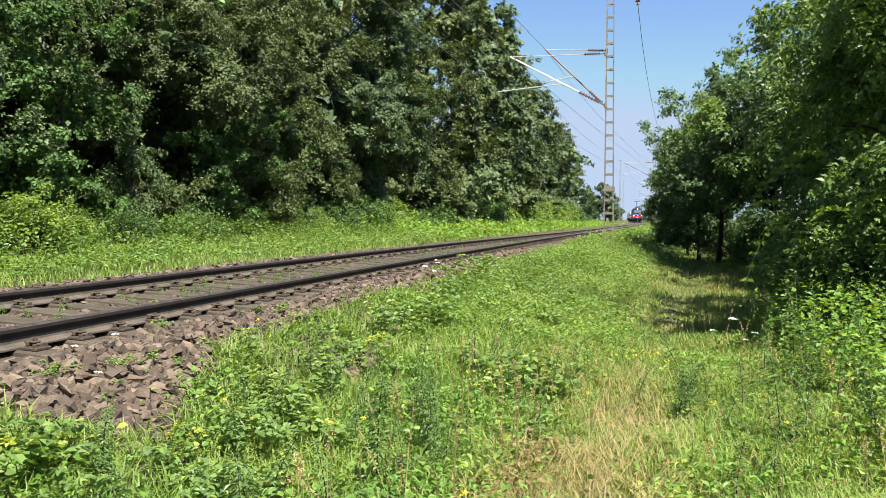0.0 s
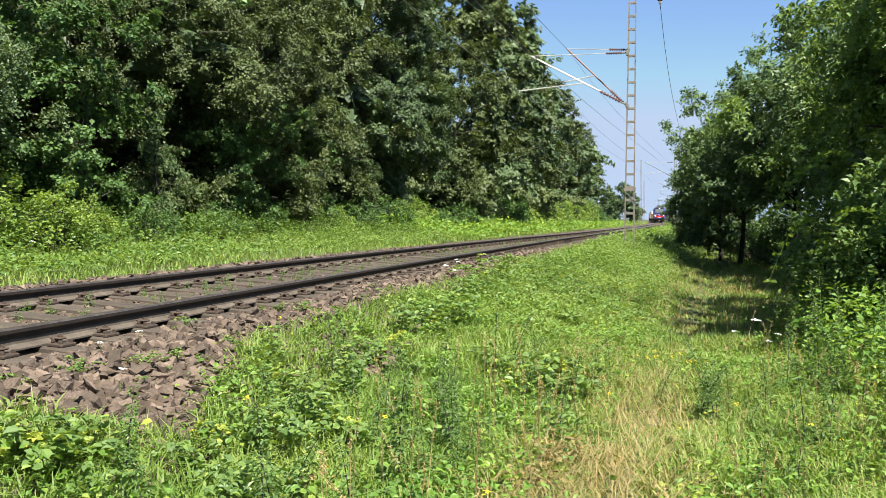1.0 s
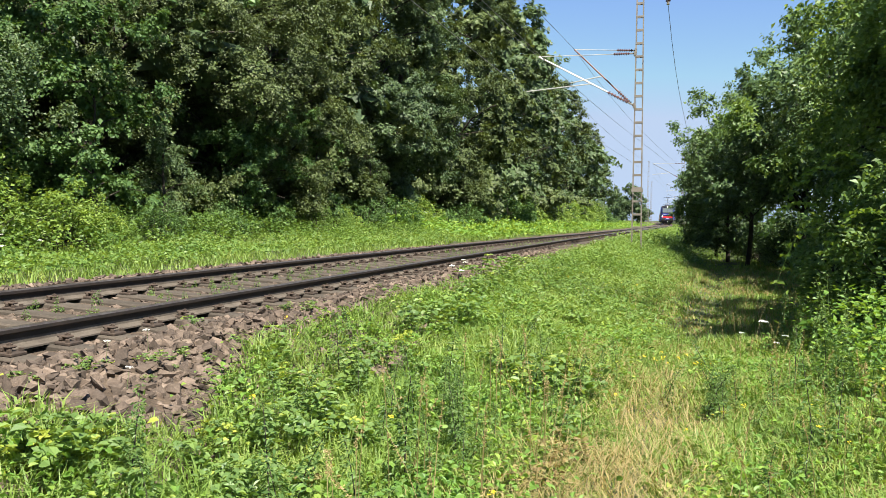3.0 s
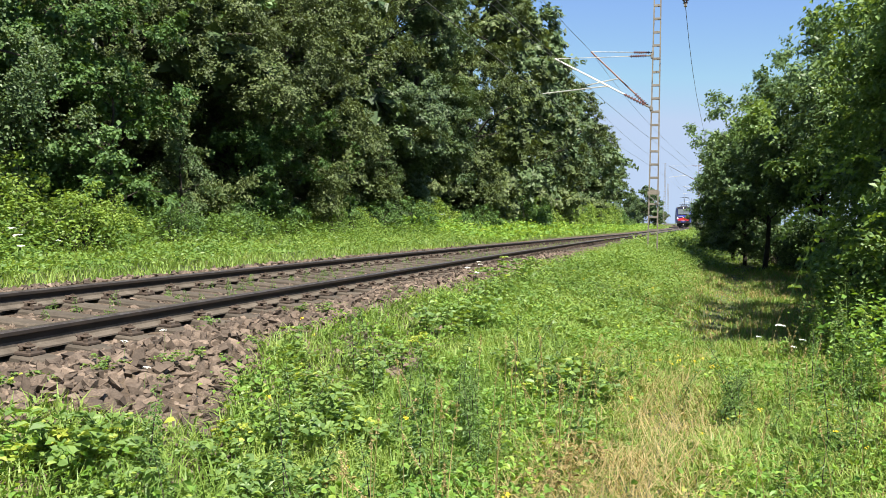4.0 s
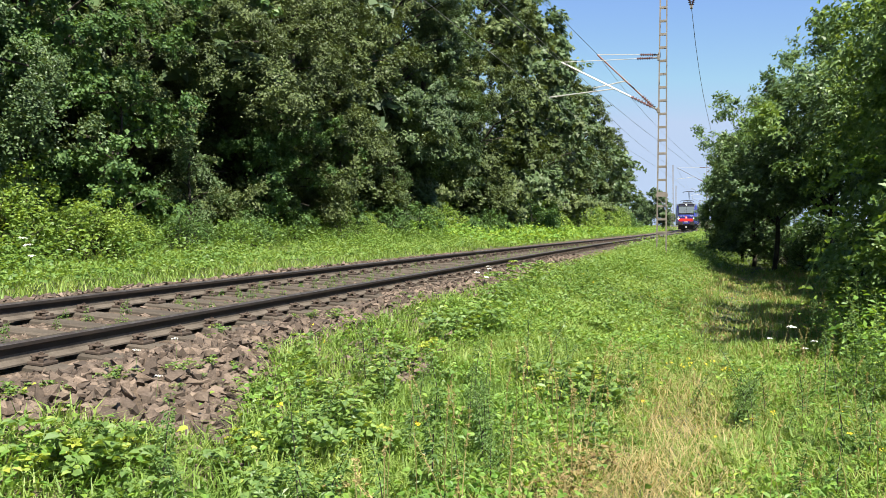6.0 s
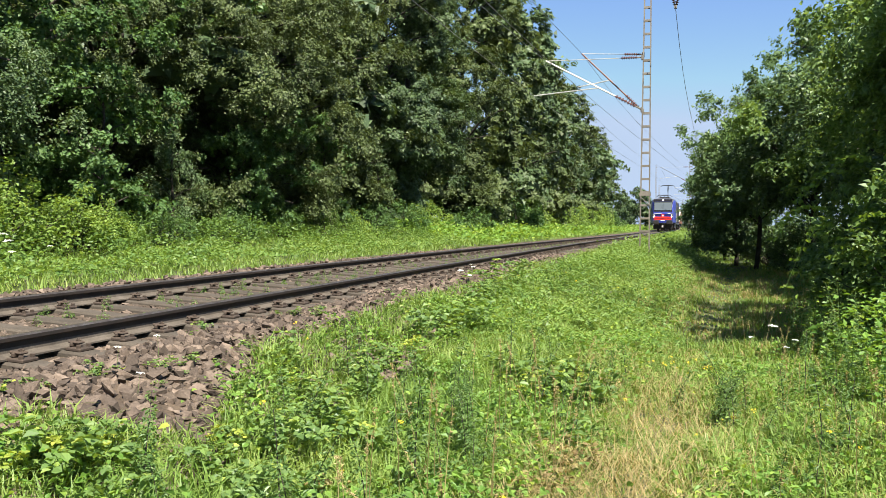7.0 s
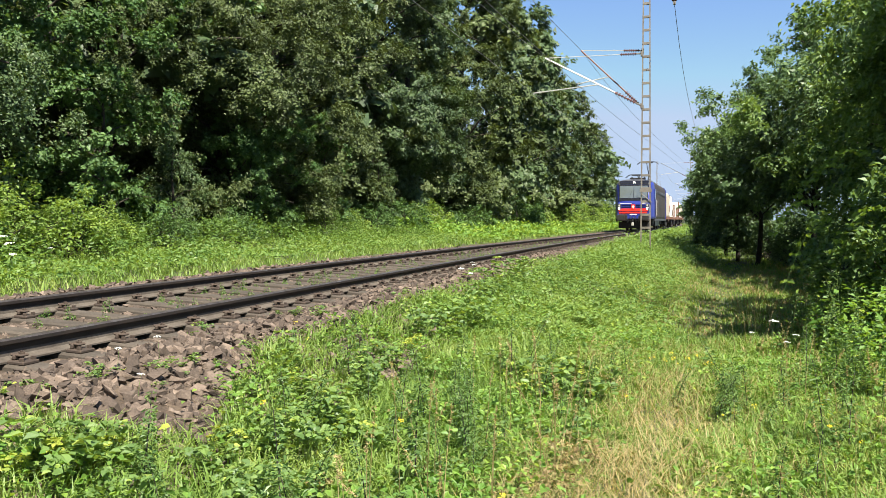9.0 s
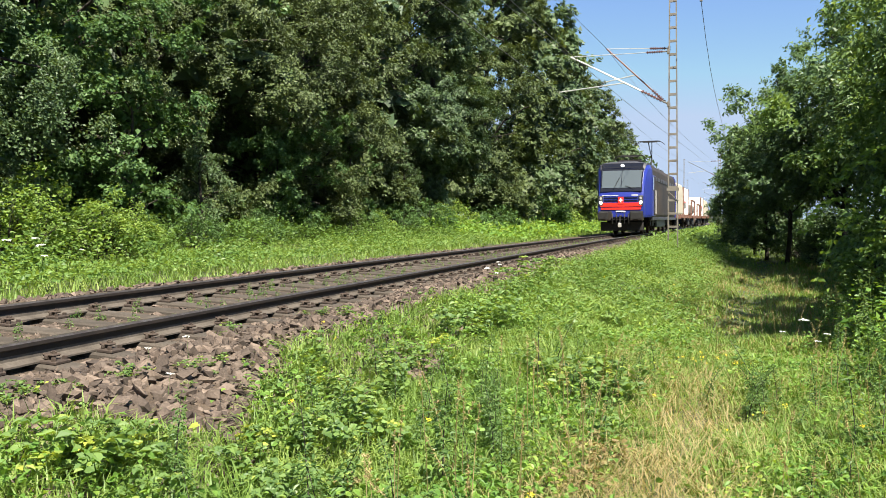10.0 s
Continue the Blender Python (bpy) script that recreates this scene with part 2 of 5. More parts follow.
def mesh_from(name, verts, faces, materials, index=None, smooth=False):
    """A mesh from an array of corners and an array of faces that all have the same number of corners."""
    me = bpy.data.meshes.new(name)
    verts, faces = np.asarray(verts, np.float32), np.asarray(faces, np.int32)
    k = faces.shape[1]
    me.vertices.add(len(verts))
    me.vertices.foreach_set("co", verts.ravel())
    me.loops.add(faces.size)
    me.loops.foreach_set("vertex_index", faces.ravel())
    me.polygons.add(len(faces))
    me.polygons.foreach_set("loop_start", np.arange(0, faces.size, k, dtype=np.int32))
    if index is not None:
        me.polygons.foreach_set("material_index", np.asarray(index, np.int32))
    me.polygons.foreach_set("use_smooth", np.full(len(faces), smooth))
    for m in (materials if isinstance(materials, (list, tuple)) else [materials]):
        me.materials.append(m)
    me.update(calc_edges=True)
    return me


def part(name, bm, material, parent=None, label="", smooth=False):
    me = bpy.data.meshes.new(name)
    if smooth:
        for f in bm.faces:
            f.smooth = True
    bm.to_mesh(me)
    bm.free()
    me.materials.append(material)
    ob = new(name, me)
    ob.parent = parent
    return tagged(ob, label) if label else ob


def thing(name, m, label, category, group="", kind=""):
    ob = new(name)
    ob.matrix_world = m
    return tagged(ob, label, category, group, kind)


def child(name, mesh, parent, label=""):
    ob = new(name, mesh)
    ob.parent = parent
    return tagged(ob, label) if label else ob


def box(bm, x0, x1, y0, y1, z0, z1, bevel=0.0, rounds=2):
    made = bmesh.ops.create_cube(bm, size=1.0, matrix=Matrix.LocRotScale(((x0 + x1) / 2, (y0 + y1) / 2, (z0 + z1) / 2), None, (abs(x1 - x0), abs(y1 - y0), abs(z1 - z0))))
    if bevel:
        edges = list({e for v in made["verts"] for e in v.link_edges})
        bmesh.ops.bevel(bm, geom=edges, offset=bevel, segments=rounds, affect="EDGES", profile=0.6)
    return bm


def rod(bm, a, b, r0, r1=None, n=8):
    a, b = Vector(a), Vector(b)
    d = b - a
    m = Matrix.Translation((a + b) / 2) @ d.to_track_quat("Z", "Y").to_matrix().to_4x4()
    bmesh.ops.create_cone(bm, cap_ends=True, segments=n, radius1=r0, radius2=r0 if r1 is None else r1, depth=d.length, matrix=m)
    return bm


def prism(bm, outline, y0, y1):
    """Extrudes an outline of x, z along y."""
    a = [bm.verts.new((x, y0, z)) for x, z in outline]
    b = [bm.verts.new((x, y1, z)) for x, z in outline]
    k = len(outline)
    bm.faces.new(a[::-1])
    bm.faces.new(b)
    for i in range(k):
        bm.faces.new((a[i], a[(i + 1) % k], b[(i + 1) % k], b[i]))
    bmesh.ops.recalc_face_normals(bm, faces=bm.faces)
    return bm


def tubes(paths, sides=6):
    """Corners and faces of tapered tubes: each path is a list of (point, radius)."""
    vs, fs, base = [], [], 0
    ang = np.linspace(0, 2 * np.pi, sides, endpoint=False)
    for path in paths:
        pts = np.array([p for p, _ in path], float)
        rad = np.array([r for _, r in path], float)
        tan = np.gradient(pts, axis=0)
        tan /= np.linalg.norm(tan, axis=1, keepdims=True) + 1e-9
        ref = np.where(np.abs(tan[:, 2:3]) > 0.9, np.array([[1.0, 0, 0]]), np.array([[0, 0, 1.0]]))
        e1 = np.cross(tan, ref)
        e1 /= np.linalg.norm(e1, axis=1, keepdims=True) + 1e-9
        e2 = np.cross(tan, e1)
        ring = pts[:, None] + rad[:, None, None] * (np.cos(ang)[None, :, None] * e1[:, None] + np.sin(ang)[None, :, None] * e2[:, None])
        vs.append(ring.reshape(-1, 3))
        k = len(path)
        i, j = np.meshgrid(np.arange(k - 1), np.arange(sides), indexing="ij")
        j2 = (j + 1) % sides
        fs.append((base + np.stack([i * sides + j, i * sides + j2, (i + 1) * sides + j2, (i + 1) * sides + j], -1)).reshape(-1, 4))
        base += k * sides
    return np.concatenate(vs), np.concatenate(fs)


def leaf_quads(rng, at, normal, size, narrow=0.55, fold=0.15):
    """One kite-shaped leaf at each place, its face roughly along normal."""
    n = len(at)
    nn = normal / (np.linalg.norm(normal, axis=1, keepdims=True) + 1e-9)
    r = rng.normal(size=(n, 3))
    t = np.cross(nn, r)
    t /= np.linalg.norm(t, axis=1, keepdims=True) + 1e-9
    b = np.cross(nn, t)
    L, W = size[:, None], size[:, None] * narrow
    v = np.stack([at - t * L * 0.5, at + b * W * 0.5 + nn * L * fold - t * L * 0.08, at + t * L * 0.5, at - b * W * 0.5 + nn * L * fold - t * L * 0.08], 1)
    return v.reshape(-1, 3), np.arange(4 * n).reshape(n, 4)


def leaf_ovals(rng, at, normal, size, narrow=0.7, fold=0.12):
    """Broad pointed leaves: two halves folded along the midrib."""
    n = len(at)
    nn = normal / (np.linalg.norm(normal, axis=1, keepdims=True) + 1e-9)
    t = np.cross(nn, rng.normal(size=(n, 3)))
    t /= np.linalg.norm(t, axis=1, keepdims=True) + 1e-9
    b = np.cross(nn, t)
    L, W = size[:, None], size[:, None] * narrow
    up = nn * L * fold
    tip = at + t * L * 0.5 - nn * L * fold * 1.2
    v = np.stack([at - t * L * 0.5, at + b * W * 0.48 - t * L * 0.2 + up, at + b * W * 0.38 + t * L * 0.18 + up, tip,
                  at - b * W * 0.38 + t * L * 0.18 + up, at - b * W * 0.48 - t * L * 0.2 + up], 1)
    base = 6 * np.arange(n)[:, None]
    f = np.stack([base + [0, 3, 2, 1], base + [0, 5, 4, 3]], 1).reshape(-1, 4)
    return v.reshape(-1, 3), f


def leaf_shards(rng, at, normal, size, narrow=0.6):
    """Plain three-cornered leaves for trees that stay far off."""
    n = len(at)
    nn = normal / (np.linalg.norm(normal, axis=1, keepdims=True) + 1e-9)
    t = np.cross(nn, rng.normal(size=(n, 3)))
    t /= np.linalg.norm(t, axis=1, keepdims=True) + 1e-9
    b = np.cross(nn, t)
    L, W = size[:, None], size[:, None] * narrow
    v = np.stack([at - t * L * 0.5 - b * W * 0.3, at - t * L * 0.1 + b * W * 0.7, at + t * L * 0.6 - b * W * 0.1], 1)
    return v.reshape(-1, 3), np.arange(3 * n).reshape(n, 3)


def blades(rng, at, height, width, lean, bend=1.0):
    """Grass: one bent blade of five corners, as two quads, at each place."""
    n = len(at)
    a = rng.uniform(0, 2 * np.pi, n)
    out = np.stack([np.cos(a), np.sin(a), np.zeros(n)], 1)
    side = np.stack([-np.sin(a + rng.normal(0, 0.5, n)), np.cos(a), np.zeros(n)], 1)
    h, w, q = height[:, None], width[:, None], lean[:, None]
    up = np.array([[0, 0, 1.0]])
    if width.mean() > 0.018:
        tip = at + up * h * (1 - 0.2 * q) + out * h * q * 0.8
        v = np.stack([at - side * w / 2, at + side * w / 2, tip], 1)
        return v.reshape(-1, 3), np.arange(3 * n).reshape(n, 3)
    mid = at + up * h * 0.55 + out * h * q * 0.3
    tip = at + up * h * (1 - 0.35 * q * bend) + out * h * q
    v = np.stack([at - side * w / 2, at + side * w / 2, mid + side * w * 0.4, mid - side * w * 0.4, tip + side * w * 0.06, tip - side * w * 0.06], 1)
    v = v[:, :5]
    base = 5 * np.arange(n)[:, None]
    f = np.stack([base + [0, 1, 2], base + [0, 2, 3], base + [3, 2, 4]], 1).reshape(-1, 3)
    return v.reshape(-1, 3), f

# ---- ground ----


def uneven(x, y, z, amount, size):
    return np.array([noise.noise((a / size, b / size, 7.3)) for a, b in zip(x, y)]) * amount + z


def build_ground():
    s = np.unique(np.concatenate([np.arange(-300, -20, 40), np.arange(-20, 45, 0.5), np.arange(45, 140, 2.0), np.arange(140, 400, 12), np.arange(400, 2900, 120)]))
    u = np.unique(np.concatenate([[-1000, -600, -300, -150, -80, -50], np.arange(-40, -9, 3), np.arange(-9, -3, 0.5), np.arange(-3, 9, 0.25), np.arange(9, 40, 3), [50, 80, 150, 300, 600, 1000]]))
    S, U = np.meshgrid(s, u, indexing="ij")
    x, y = plan(S.ravel(), U.ravel())
    z = ground(S, U).ravel()
    off = np.clip((np.abs(U.ravel()) - 2.4) / 2, 0, 1)
    z = z + off * (uneven(x, y, 0, 0.08, 1.3) + uneven(x, y, 0, 0.12, 4.0) - 0.09)
    i, j = np.meshgrid(np.arange(len(s) - 1), np.arange(len(u) - 1), indexing="ij")
    k = len(u)
    f = np.stack([i * k + j, (i + 1) * k + j, (i + 1) * k + j + 1, i * k + j + 1], -1).reshape(-1, 4)[:, ::-1]
    mid = U[:-1, :-1].ravel() + 0.12
    idx = np.where((mid > -2.75) & (mid < 2.2), 1, 0)
    sm = S[:-1, :-1].ravel()
    idx = np.where((idx == 1) & (mid > 1.7) & (sm > 10), 0, idx)
    ob = new("ground", mesh_from("ground", np.stack([x, y, z], 1), f, [M_SOIL, M_BED], idx, smooth=True))
    return tagged(ob, "grassy railway embankment with a gravel track bed", "ground", kind="structure")


GROUND = build_ground()

# ---- track ----
TRACK = thing("railway_track", Matrix(), "single railway track with rusty rails on gravel bed", "railway track", kind="structure")


def rail_section():
    """Half the outline of a rail, head at z = 0, then mirrored."""
    half = [(0.036, -0.012), (0.036, -0.038), (0.012, -0.052), (0.009, -0.088), (0.011, -0.125), (0.03, -0.142), (0.075, -0.152), (0.075, -0.165)]
    right = [(0.026, 0.0)] + half
    return right + [(-a, b) for a, b in reversed(right)]


def build_rail(side):
    out = rail_section()
    s = np.concatenate([np.arange(-15, 60, 0.75), np.arange(60, 360, 3.0)])
    vs = []
    lean = -side * 0.025
    for q in s:
        px, py = plan(q, side * HALF)
        h = heading(q)
        pz = rail_plane(q, side * HALF)
        for a, b in out:
            a2 = a + b * -lean
            vs.append((px + a2 * math.cos(h), py - a2 * math.sin(h), pz + b))
    k = len(out)
    fs, idx = [], []
    for i in range(len(s) - 1):
        for j in range(k):
            j2 = (j + 1) % k
            fs.append((i * k + j, (i + 1) * k + j, (i + 1) * k + j2, i * k + j2))
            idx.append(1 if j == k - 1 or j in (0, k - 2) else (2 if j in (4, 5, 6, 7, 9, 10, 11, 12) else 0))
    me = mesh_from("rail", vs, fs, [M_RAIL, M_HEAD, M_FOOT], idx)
    return child("rail", me, TRACK, "rusty rail with shade-dark sides, a sunlit foot and a worn bright head")


# paler than the web: sunlight on the foot is put into its colour
M_FOOT = surface("sunlit_rail_foot", [(0.05, 0.04, 0.031), (0.085, 0.07, 0.055), (0.125, 0.105, 0.085)], scale=5, fine=60, rough=0.9, bump=0.2, distance=0.002)
build_rail(1)
build_rail(-1)


def sleeper_mesh():
    bm = bmesh.new()
    prism(bm, [(-0.14, -0.2), (-0.12, 0.0), (-0.10, 0.016), (0.10, 0.016), (0.12, 0.0), (0.14, -0.2)], -1.3, 1.3)
    me = bpy.data.meshes.new("sleeper")
    bm.to_mesh(me)
    bm.free()
    me.materials.append(M_SLEEPER)
    return me


def fastening_mesh():
    """Rib plate, clip and bolt with its nut, beside the rail's foot."""
    bm = bmesh.new()
    box(bm, -0.085, 0.085, 0.06, 0.2, 0.0, 0.026, 0.006, 1)
    box(bm, -0.055, 0.055, 0.072, 0.098, 0.026, 0.062, 0.008, 1)
    box(bm, -0.04, 0.04, 0.045, 0.15, 0.05, 0.07, 0.008, 1)
    rod(bm, (0, 0.115, 0.02), (0, 0.115, 0.09), 0.012, n=6)
    rod(bm, (0, 0.115, 0.064), (0, 0.115, 0.082), 0.024, n=6)
    rod(bm, (0.06, 0.165, 0.02), (0.06, 0.165, 0.05), 0.02, n=6)
    rod(bm, (-0.06, 0.165, 0.02), (-0.06, 0.165, 0.05), 0.02, n=6)
    me = bpy.data.meshes.new("fastening")
    bm.to_mesh(me)
    bm.free()
    me.materials.append(M_RUST)
    return me


def sleeper_pose(s):
    x, y = plan(s, 0.0)
    h = float(heading(s))
    tilt = math.degrees(math.atan(float(cant(s)) / (2 * HALF)))
    # the sleeper lies along local y, which points to the far side
    return pose(float(x), float(y), float(cant(s)) / 2 - 0.178, tilt, 0, 90 - math.degrees(h))


def low_clip():
    bm = box(box(bmesh.new(), -0.085, 0.085, 0.06, 0.2, 0.0, 0.03), -0.045, 0.045, 0.05, 0.14, 0.03, 0.09)
    bm.verts.index_update()
    out = np.array([v.co[:] for v in bm.verts]), [tuple(v.index for v in f.verts) for f in bm.faces]
    bm.free()
    return out


LOW_CLIP = low_clip()


def build_sleepers():
    sl, fa = sleeper_mesh(), fastening_mesh()
    rng = np.random.default_rng(5)
    first = 5.90493 % 0.6
    count = 0
    rest_v, rest_f, base = [], [], 0
    for i in range(-16, 275):
        s = first + 0.6 * i
        m = sleeper_pose(s) @ pose(0, rng.normal(0, 0.02), rng.normal(0, 0.004), 0, 0, rng.normal(0, 0.6))
        if s < 165:
            ob = child("sleeper", sl, TRACK)
            ob.matrix_world = m
            if -6 < s < 34:
                for y in (HALF, -HALF):
                    for turn in (0, 180):
                        f = child("fastening", fa, ob, "rusty rail clip with bolt")
                        f.matrix_basis = pose(0, y, 0.016, 0, 0, turn + rng.normal(0, 2))
            elif 34 <= s < 75:
                co, quads = LOW_CLIP
                for y in (HALF, -HALF):
                    for turn in (0, 180):
                        mm = np.array(m @ pose(0, y, 0.016, 0, 0, turn))
                        rest_v.append(co @ mm[:3, :3].T + mm[:3, 3])
                        rest_f += [tuple(base + k for k in p) for p in quads]
                        base += len(co)
    me = bpy.data.meshes.new("fastenings")
    me.from_pydata(np.concatenate(rest_v).tolist(), [], rest_f)
    me.materials.append(M_RUST)
    tagged(child("far_fastenings", me, TRACK, "rusty rail clips with bolts"), kind="stuff")


build_sleepers()

# ---- catenary ----


def build_mast(s, u, height, label, near=True, base=0.0):
    o = spot(s, u)
    root = thing("catenary_mast", pose(o.x, o.y, 0.0, 0, 0, -math.degrees(float(heading(s)))), label, "catenary mast", "masts along the track")
    # local x points away from the track, z = 0 is rail level
    z0, z1 = -0.9, height
    w0, w1 = 0.385, 0.27

    def half(z):
        return (w0 + (w1 - w0) * (z - 0) / 10.0) / 2
    for sx in (-1, 1):
        bm = bmesh.new()
        t, d = 0.045, 0.11
        for (ya, yb, xa, xb) in ((-d / 2, d / 2, 0, 0.012), (-d / 2, -d / 2 + 0.012, 0.012, t), (d / 2 - 0.012, d / 2, 0.012, t)):
            vs = []
            for z in (z0, z1):
                xx = sx * (half(z) - 0.0)
                vs.append([bm.verts.new((xx - sx * a, y, z)) for a, y in ((xa, ya), (xb, ya), (xb, yb), (xa, yb))])
            for i in range(4):
                bm.faces.new((vs[0][i], vs[0][(i + 1) % 4], vs[1][(i + 1) % 4], vs[1][i]))
            bm.faces.new(vs[0])
            bm.faces.new(vs[1])
        bmesh.ops.recalc_face_normals(bm, faces=bm.faces)
        part("leg", bm, M_STEEL, root)
    z = 0.55
    while z < z1:
        bm = bmesh.new()
        h = half(z)
        box(bm, -h, h, -0.061, -0.047, z - 0.04, z + 0.04, 0.004)
        box(bm, -h, h, 0.047, 0.061, z - 0.04, z + 0.04, 0.004)
        part("batten", bm, M_STEEL, root)
        z += 0.49
    if near:
        bm = bmesh.new()
        box(bm, -0.22, 0.22, -0.068, -0.062, 1.88, 2.0, 0.002)
        part("climbing_guard", bm, M_STEEL, root, "small plate across the mast")
        part("strap", rod(bmesh.new(), (-0.16, -0.09, 1.84), (0.22, -0.09, 1.5), 0.012, n=6), M_STEEL, root, "slanting steel strap")
    bm = bmesh.new()
    box(bm, -0.4, 0.4, -0.3, 0.3, -1.4, -0.55, 0.03)
    part("footing", bm, M_SLEEPER, root, "concrete footing in the grass")
    return root


def insulator(bm, a, b, r=0.055, n=7):
    a, b = Vector(a), Vector(b)
    rod(bm, a, b, 0.022, n=6)
    for i in range(n):
        p, q = a.lerp(b, (i + 0.3) / n), a.lerp(b, (i + 0.75) / n)
        rod(bm, p, q, r, r * 0.55, n=10)


def cantilever(root, reach, z_top, z_low, z_wire, wire_reach, y, tube, z_tip):
    """A strut from the mast's low bracket up to the tip, a tie back to the high bracket, and the steady arm."""
    arm = new("cantilever")
    arm.parent = root
    tagged(arm, "hinged tube bracket that carries the contact wire")
    edge = -0.16
    tip = Vector((-reach, y, z_tip))
    low, high = Vector((edge, y, z_low)), Vector((edge, y, z_top))
    q1, q2 = low.lerp(tip, 0.06), low.lerp(tip, 0.27)
    part("strut", rod(bmesh.new(), q2, tip, 0.028, n=8), tube, arm)
    bm = bmesh.new()
    insulator(bm, q1, q2, 0.075)
    part("insulator", bm, M_CERAMIC, arm, "brown ribbed insulator")
    t1, t2 = high.lerp(tip, 0.05), high.lerp(tip, 0.05 + 0.62 / reach)
    part("tie_rod", rod(bmesh.new(), t2, tip, 0.014, n=6), M_TUBE, arm)
    bm = bmesh.new()
    insulator(bm, t1, t2, 0.065)
    part("insulator", bm, M_CERAMIC, arm, "brown ribbed insulator")
    for hinge, end in ((low, q1), (high, t1)):
        bm = bmesh.new()
        rod(bm, hinge, end, 0.03, n=6)
        box(bm, edge - 0.03, edge + 0.05, y - 0.08, y + 0.08, hinge.z - 0.1, hinge.z + 0.08, 0.01)
        part("bracket", bm, M_STEEL, arm)
    f = (z_wire + 0.28 - z_low) / (tip.z - z_low)
    start = low.lerp(tip, f)
    bm = bmesh.new()
    rod(bm, start, (-wire_reach, y, z_wire + 0.06), 0.022, n=6)
    rod(bm, (-wire_reach, y, z_wire + 0.06), (-wire_reach, y, z_wire), 0.012, n=6)
    part("steady_arm", bm, M_TUBE, arm)
    return arm


M_REDTUBE = paint("red_brown_tube", (0.20, 0.09, 0.06), rough=0.6, dirt=0.3)
MAST_S, MAST_U = 34.2, 3.71
MAST = build_mast(MAST_S, MAST_U, 10.3, "tall lattice steel catenary mast standing in grass")
cantilever(MAST, 2.46, 7.2, 5.08, 6.0, 2.6, 0.25, M_REDTUBE, 7.33)
cantilever(MAST, 3.75, 7.0, 5.08, 5.65, 4.2, -0.25, M_TUBE, 7.02)


def crossarm(root, z, reach):
    bm = bmesh.new()
    box(bm, -0.2, reach + 0.15, -0.05, 0.05, z, z + 0.1, 0.01)
    part("crossarm", bm, M_STEEL, root)
    for x in (reach - 0.14, reach + 0.14):
        bm = bmesh.new()
        insulator(bm, (x, 0, z), (reach + (x - reach) * 0.15, 0, z - 0.5), 0.07, 6)
        part("insulator", bm, M_CERAMIC, root, "brown ribbed insulator")
    bm = bmesh.new()
    box(bm, reach - 0.05, reach + 0.05, -0.06, 0.06, z - 0.6, z - 0.5, 0.01)
    part("clamp", bm, M_STEEL, root)


crossarm(MAST, 9.38, 1.0)
FAR_MASTS = []
for s_far in (106.0, 165.0, 228.0, 290.0):
    m = build_mast(s_far, 3.4, 8.6, "distant lattice steel catenary mast beside the track", near=False)
    cantilever(m, 3.4, 7.4, 5.6, 6.05, 3.4, 0.0, M_WIRE, 7.4)
    crossarm(m, 8.4, 1.0)
    FAR_MASTS.append(m)


for s_far, h_far in ((178.0, 12.4), (205.0, 9.6)):
    m = build_mast(s_far, -3.6, h_far, "distant lattice mast beyond the track", near=False)


def wire(name, points, r, label, sag=0.0, material=None):
    """A hanging line through points given as s, u, z."""
    path = []
    for (s0, u0, z0), (s1, u1, z1) in zip(points, points[1:]):
        for q in np.linspace(0, 1, 13)[:-1]:
            s, u = s0 + (s1 - s0) * q, u0 + (u1 - u0) * q
            x, y = plan(s, u)
            path.append(((float(x), float(y), z0 + (z1 - z0) * q - sag * 4 * q * (1 - q)), r))
    x, y = plan(points[-1][0], points[-1][1])
    path.append(((float(x), float(y), points[-1][2]), r))
    v, f = tubes([path], 5)
    ob = new(name, mesh_from(name, v, f, material or M_WIRE, smooth=True))
    return tagged(ob, label, "wire", "overhead wires")


SM = [-30.0, MAST_S, 106.0, 165.0, 228.0, 290.0, 350.0]
wire("contact_wire", [(s, MAST_U - 4.15 if i == 1 else (0.25 if i % 2 else -0.25), 5.65 if i < 2 else 6.05) for i, s in enumerate(SM)], 0.009, "grooved copper contact wire above the track")
wire("messenger_wire", [(s, MAST_U - 3.75 if i == 1 else 0.0, 7.02 if i == 1 else 7.4) for i, s in enumerate(SM)], 0.008, "sagging messenger wire above the contact wire", sag=0.75)
wire("contact_wire", [(-30, -0.4, 5.9), (MAST_S, MAST_U - 2.55, 6.0), (106, 2.6, 6.6)], 0.009, "second contact wire rising to its anchor")
wire("messenger_wire", [(-30, 0.0, 7.3), (MAST_S, MAST_U - 2.46, 7.33), (106, 2.8, 7.4)], 0.008, "second messenger wire at the overlap", sag=0.5)
wire("feeder_wire", [(s, (MAST_U if i == 1 else 3.4) + 1.0, 8.8 if i == 1 else 7.8) for i, s in enumerate(SM)], 0.012, "dark feeder wire along the masts", sag=0.5)

# ---- train ----


def train_pose(s_mid, length_between):
    """Pose of a vehicle whose middle is at s_mid: local y is the way it drives, z = 0 the rails."""
    sa, sb = s_mid - length_between / 2, s_mid + length_between / 2
    (xa, ya), (xb, yb) = plan(sa, 0.0), plan(sb, 0.0)
    yaw = math.degrees(math.atan2(-(xa - xb), ya - yb))
    c = float(cant(s_mid))
    return pose((xa + xb) / 2, (ya + yb) / 2, c / 2, 0, -math.degrees(math.atan(c / (2 * HALF))), yaw)


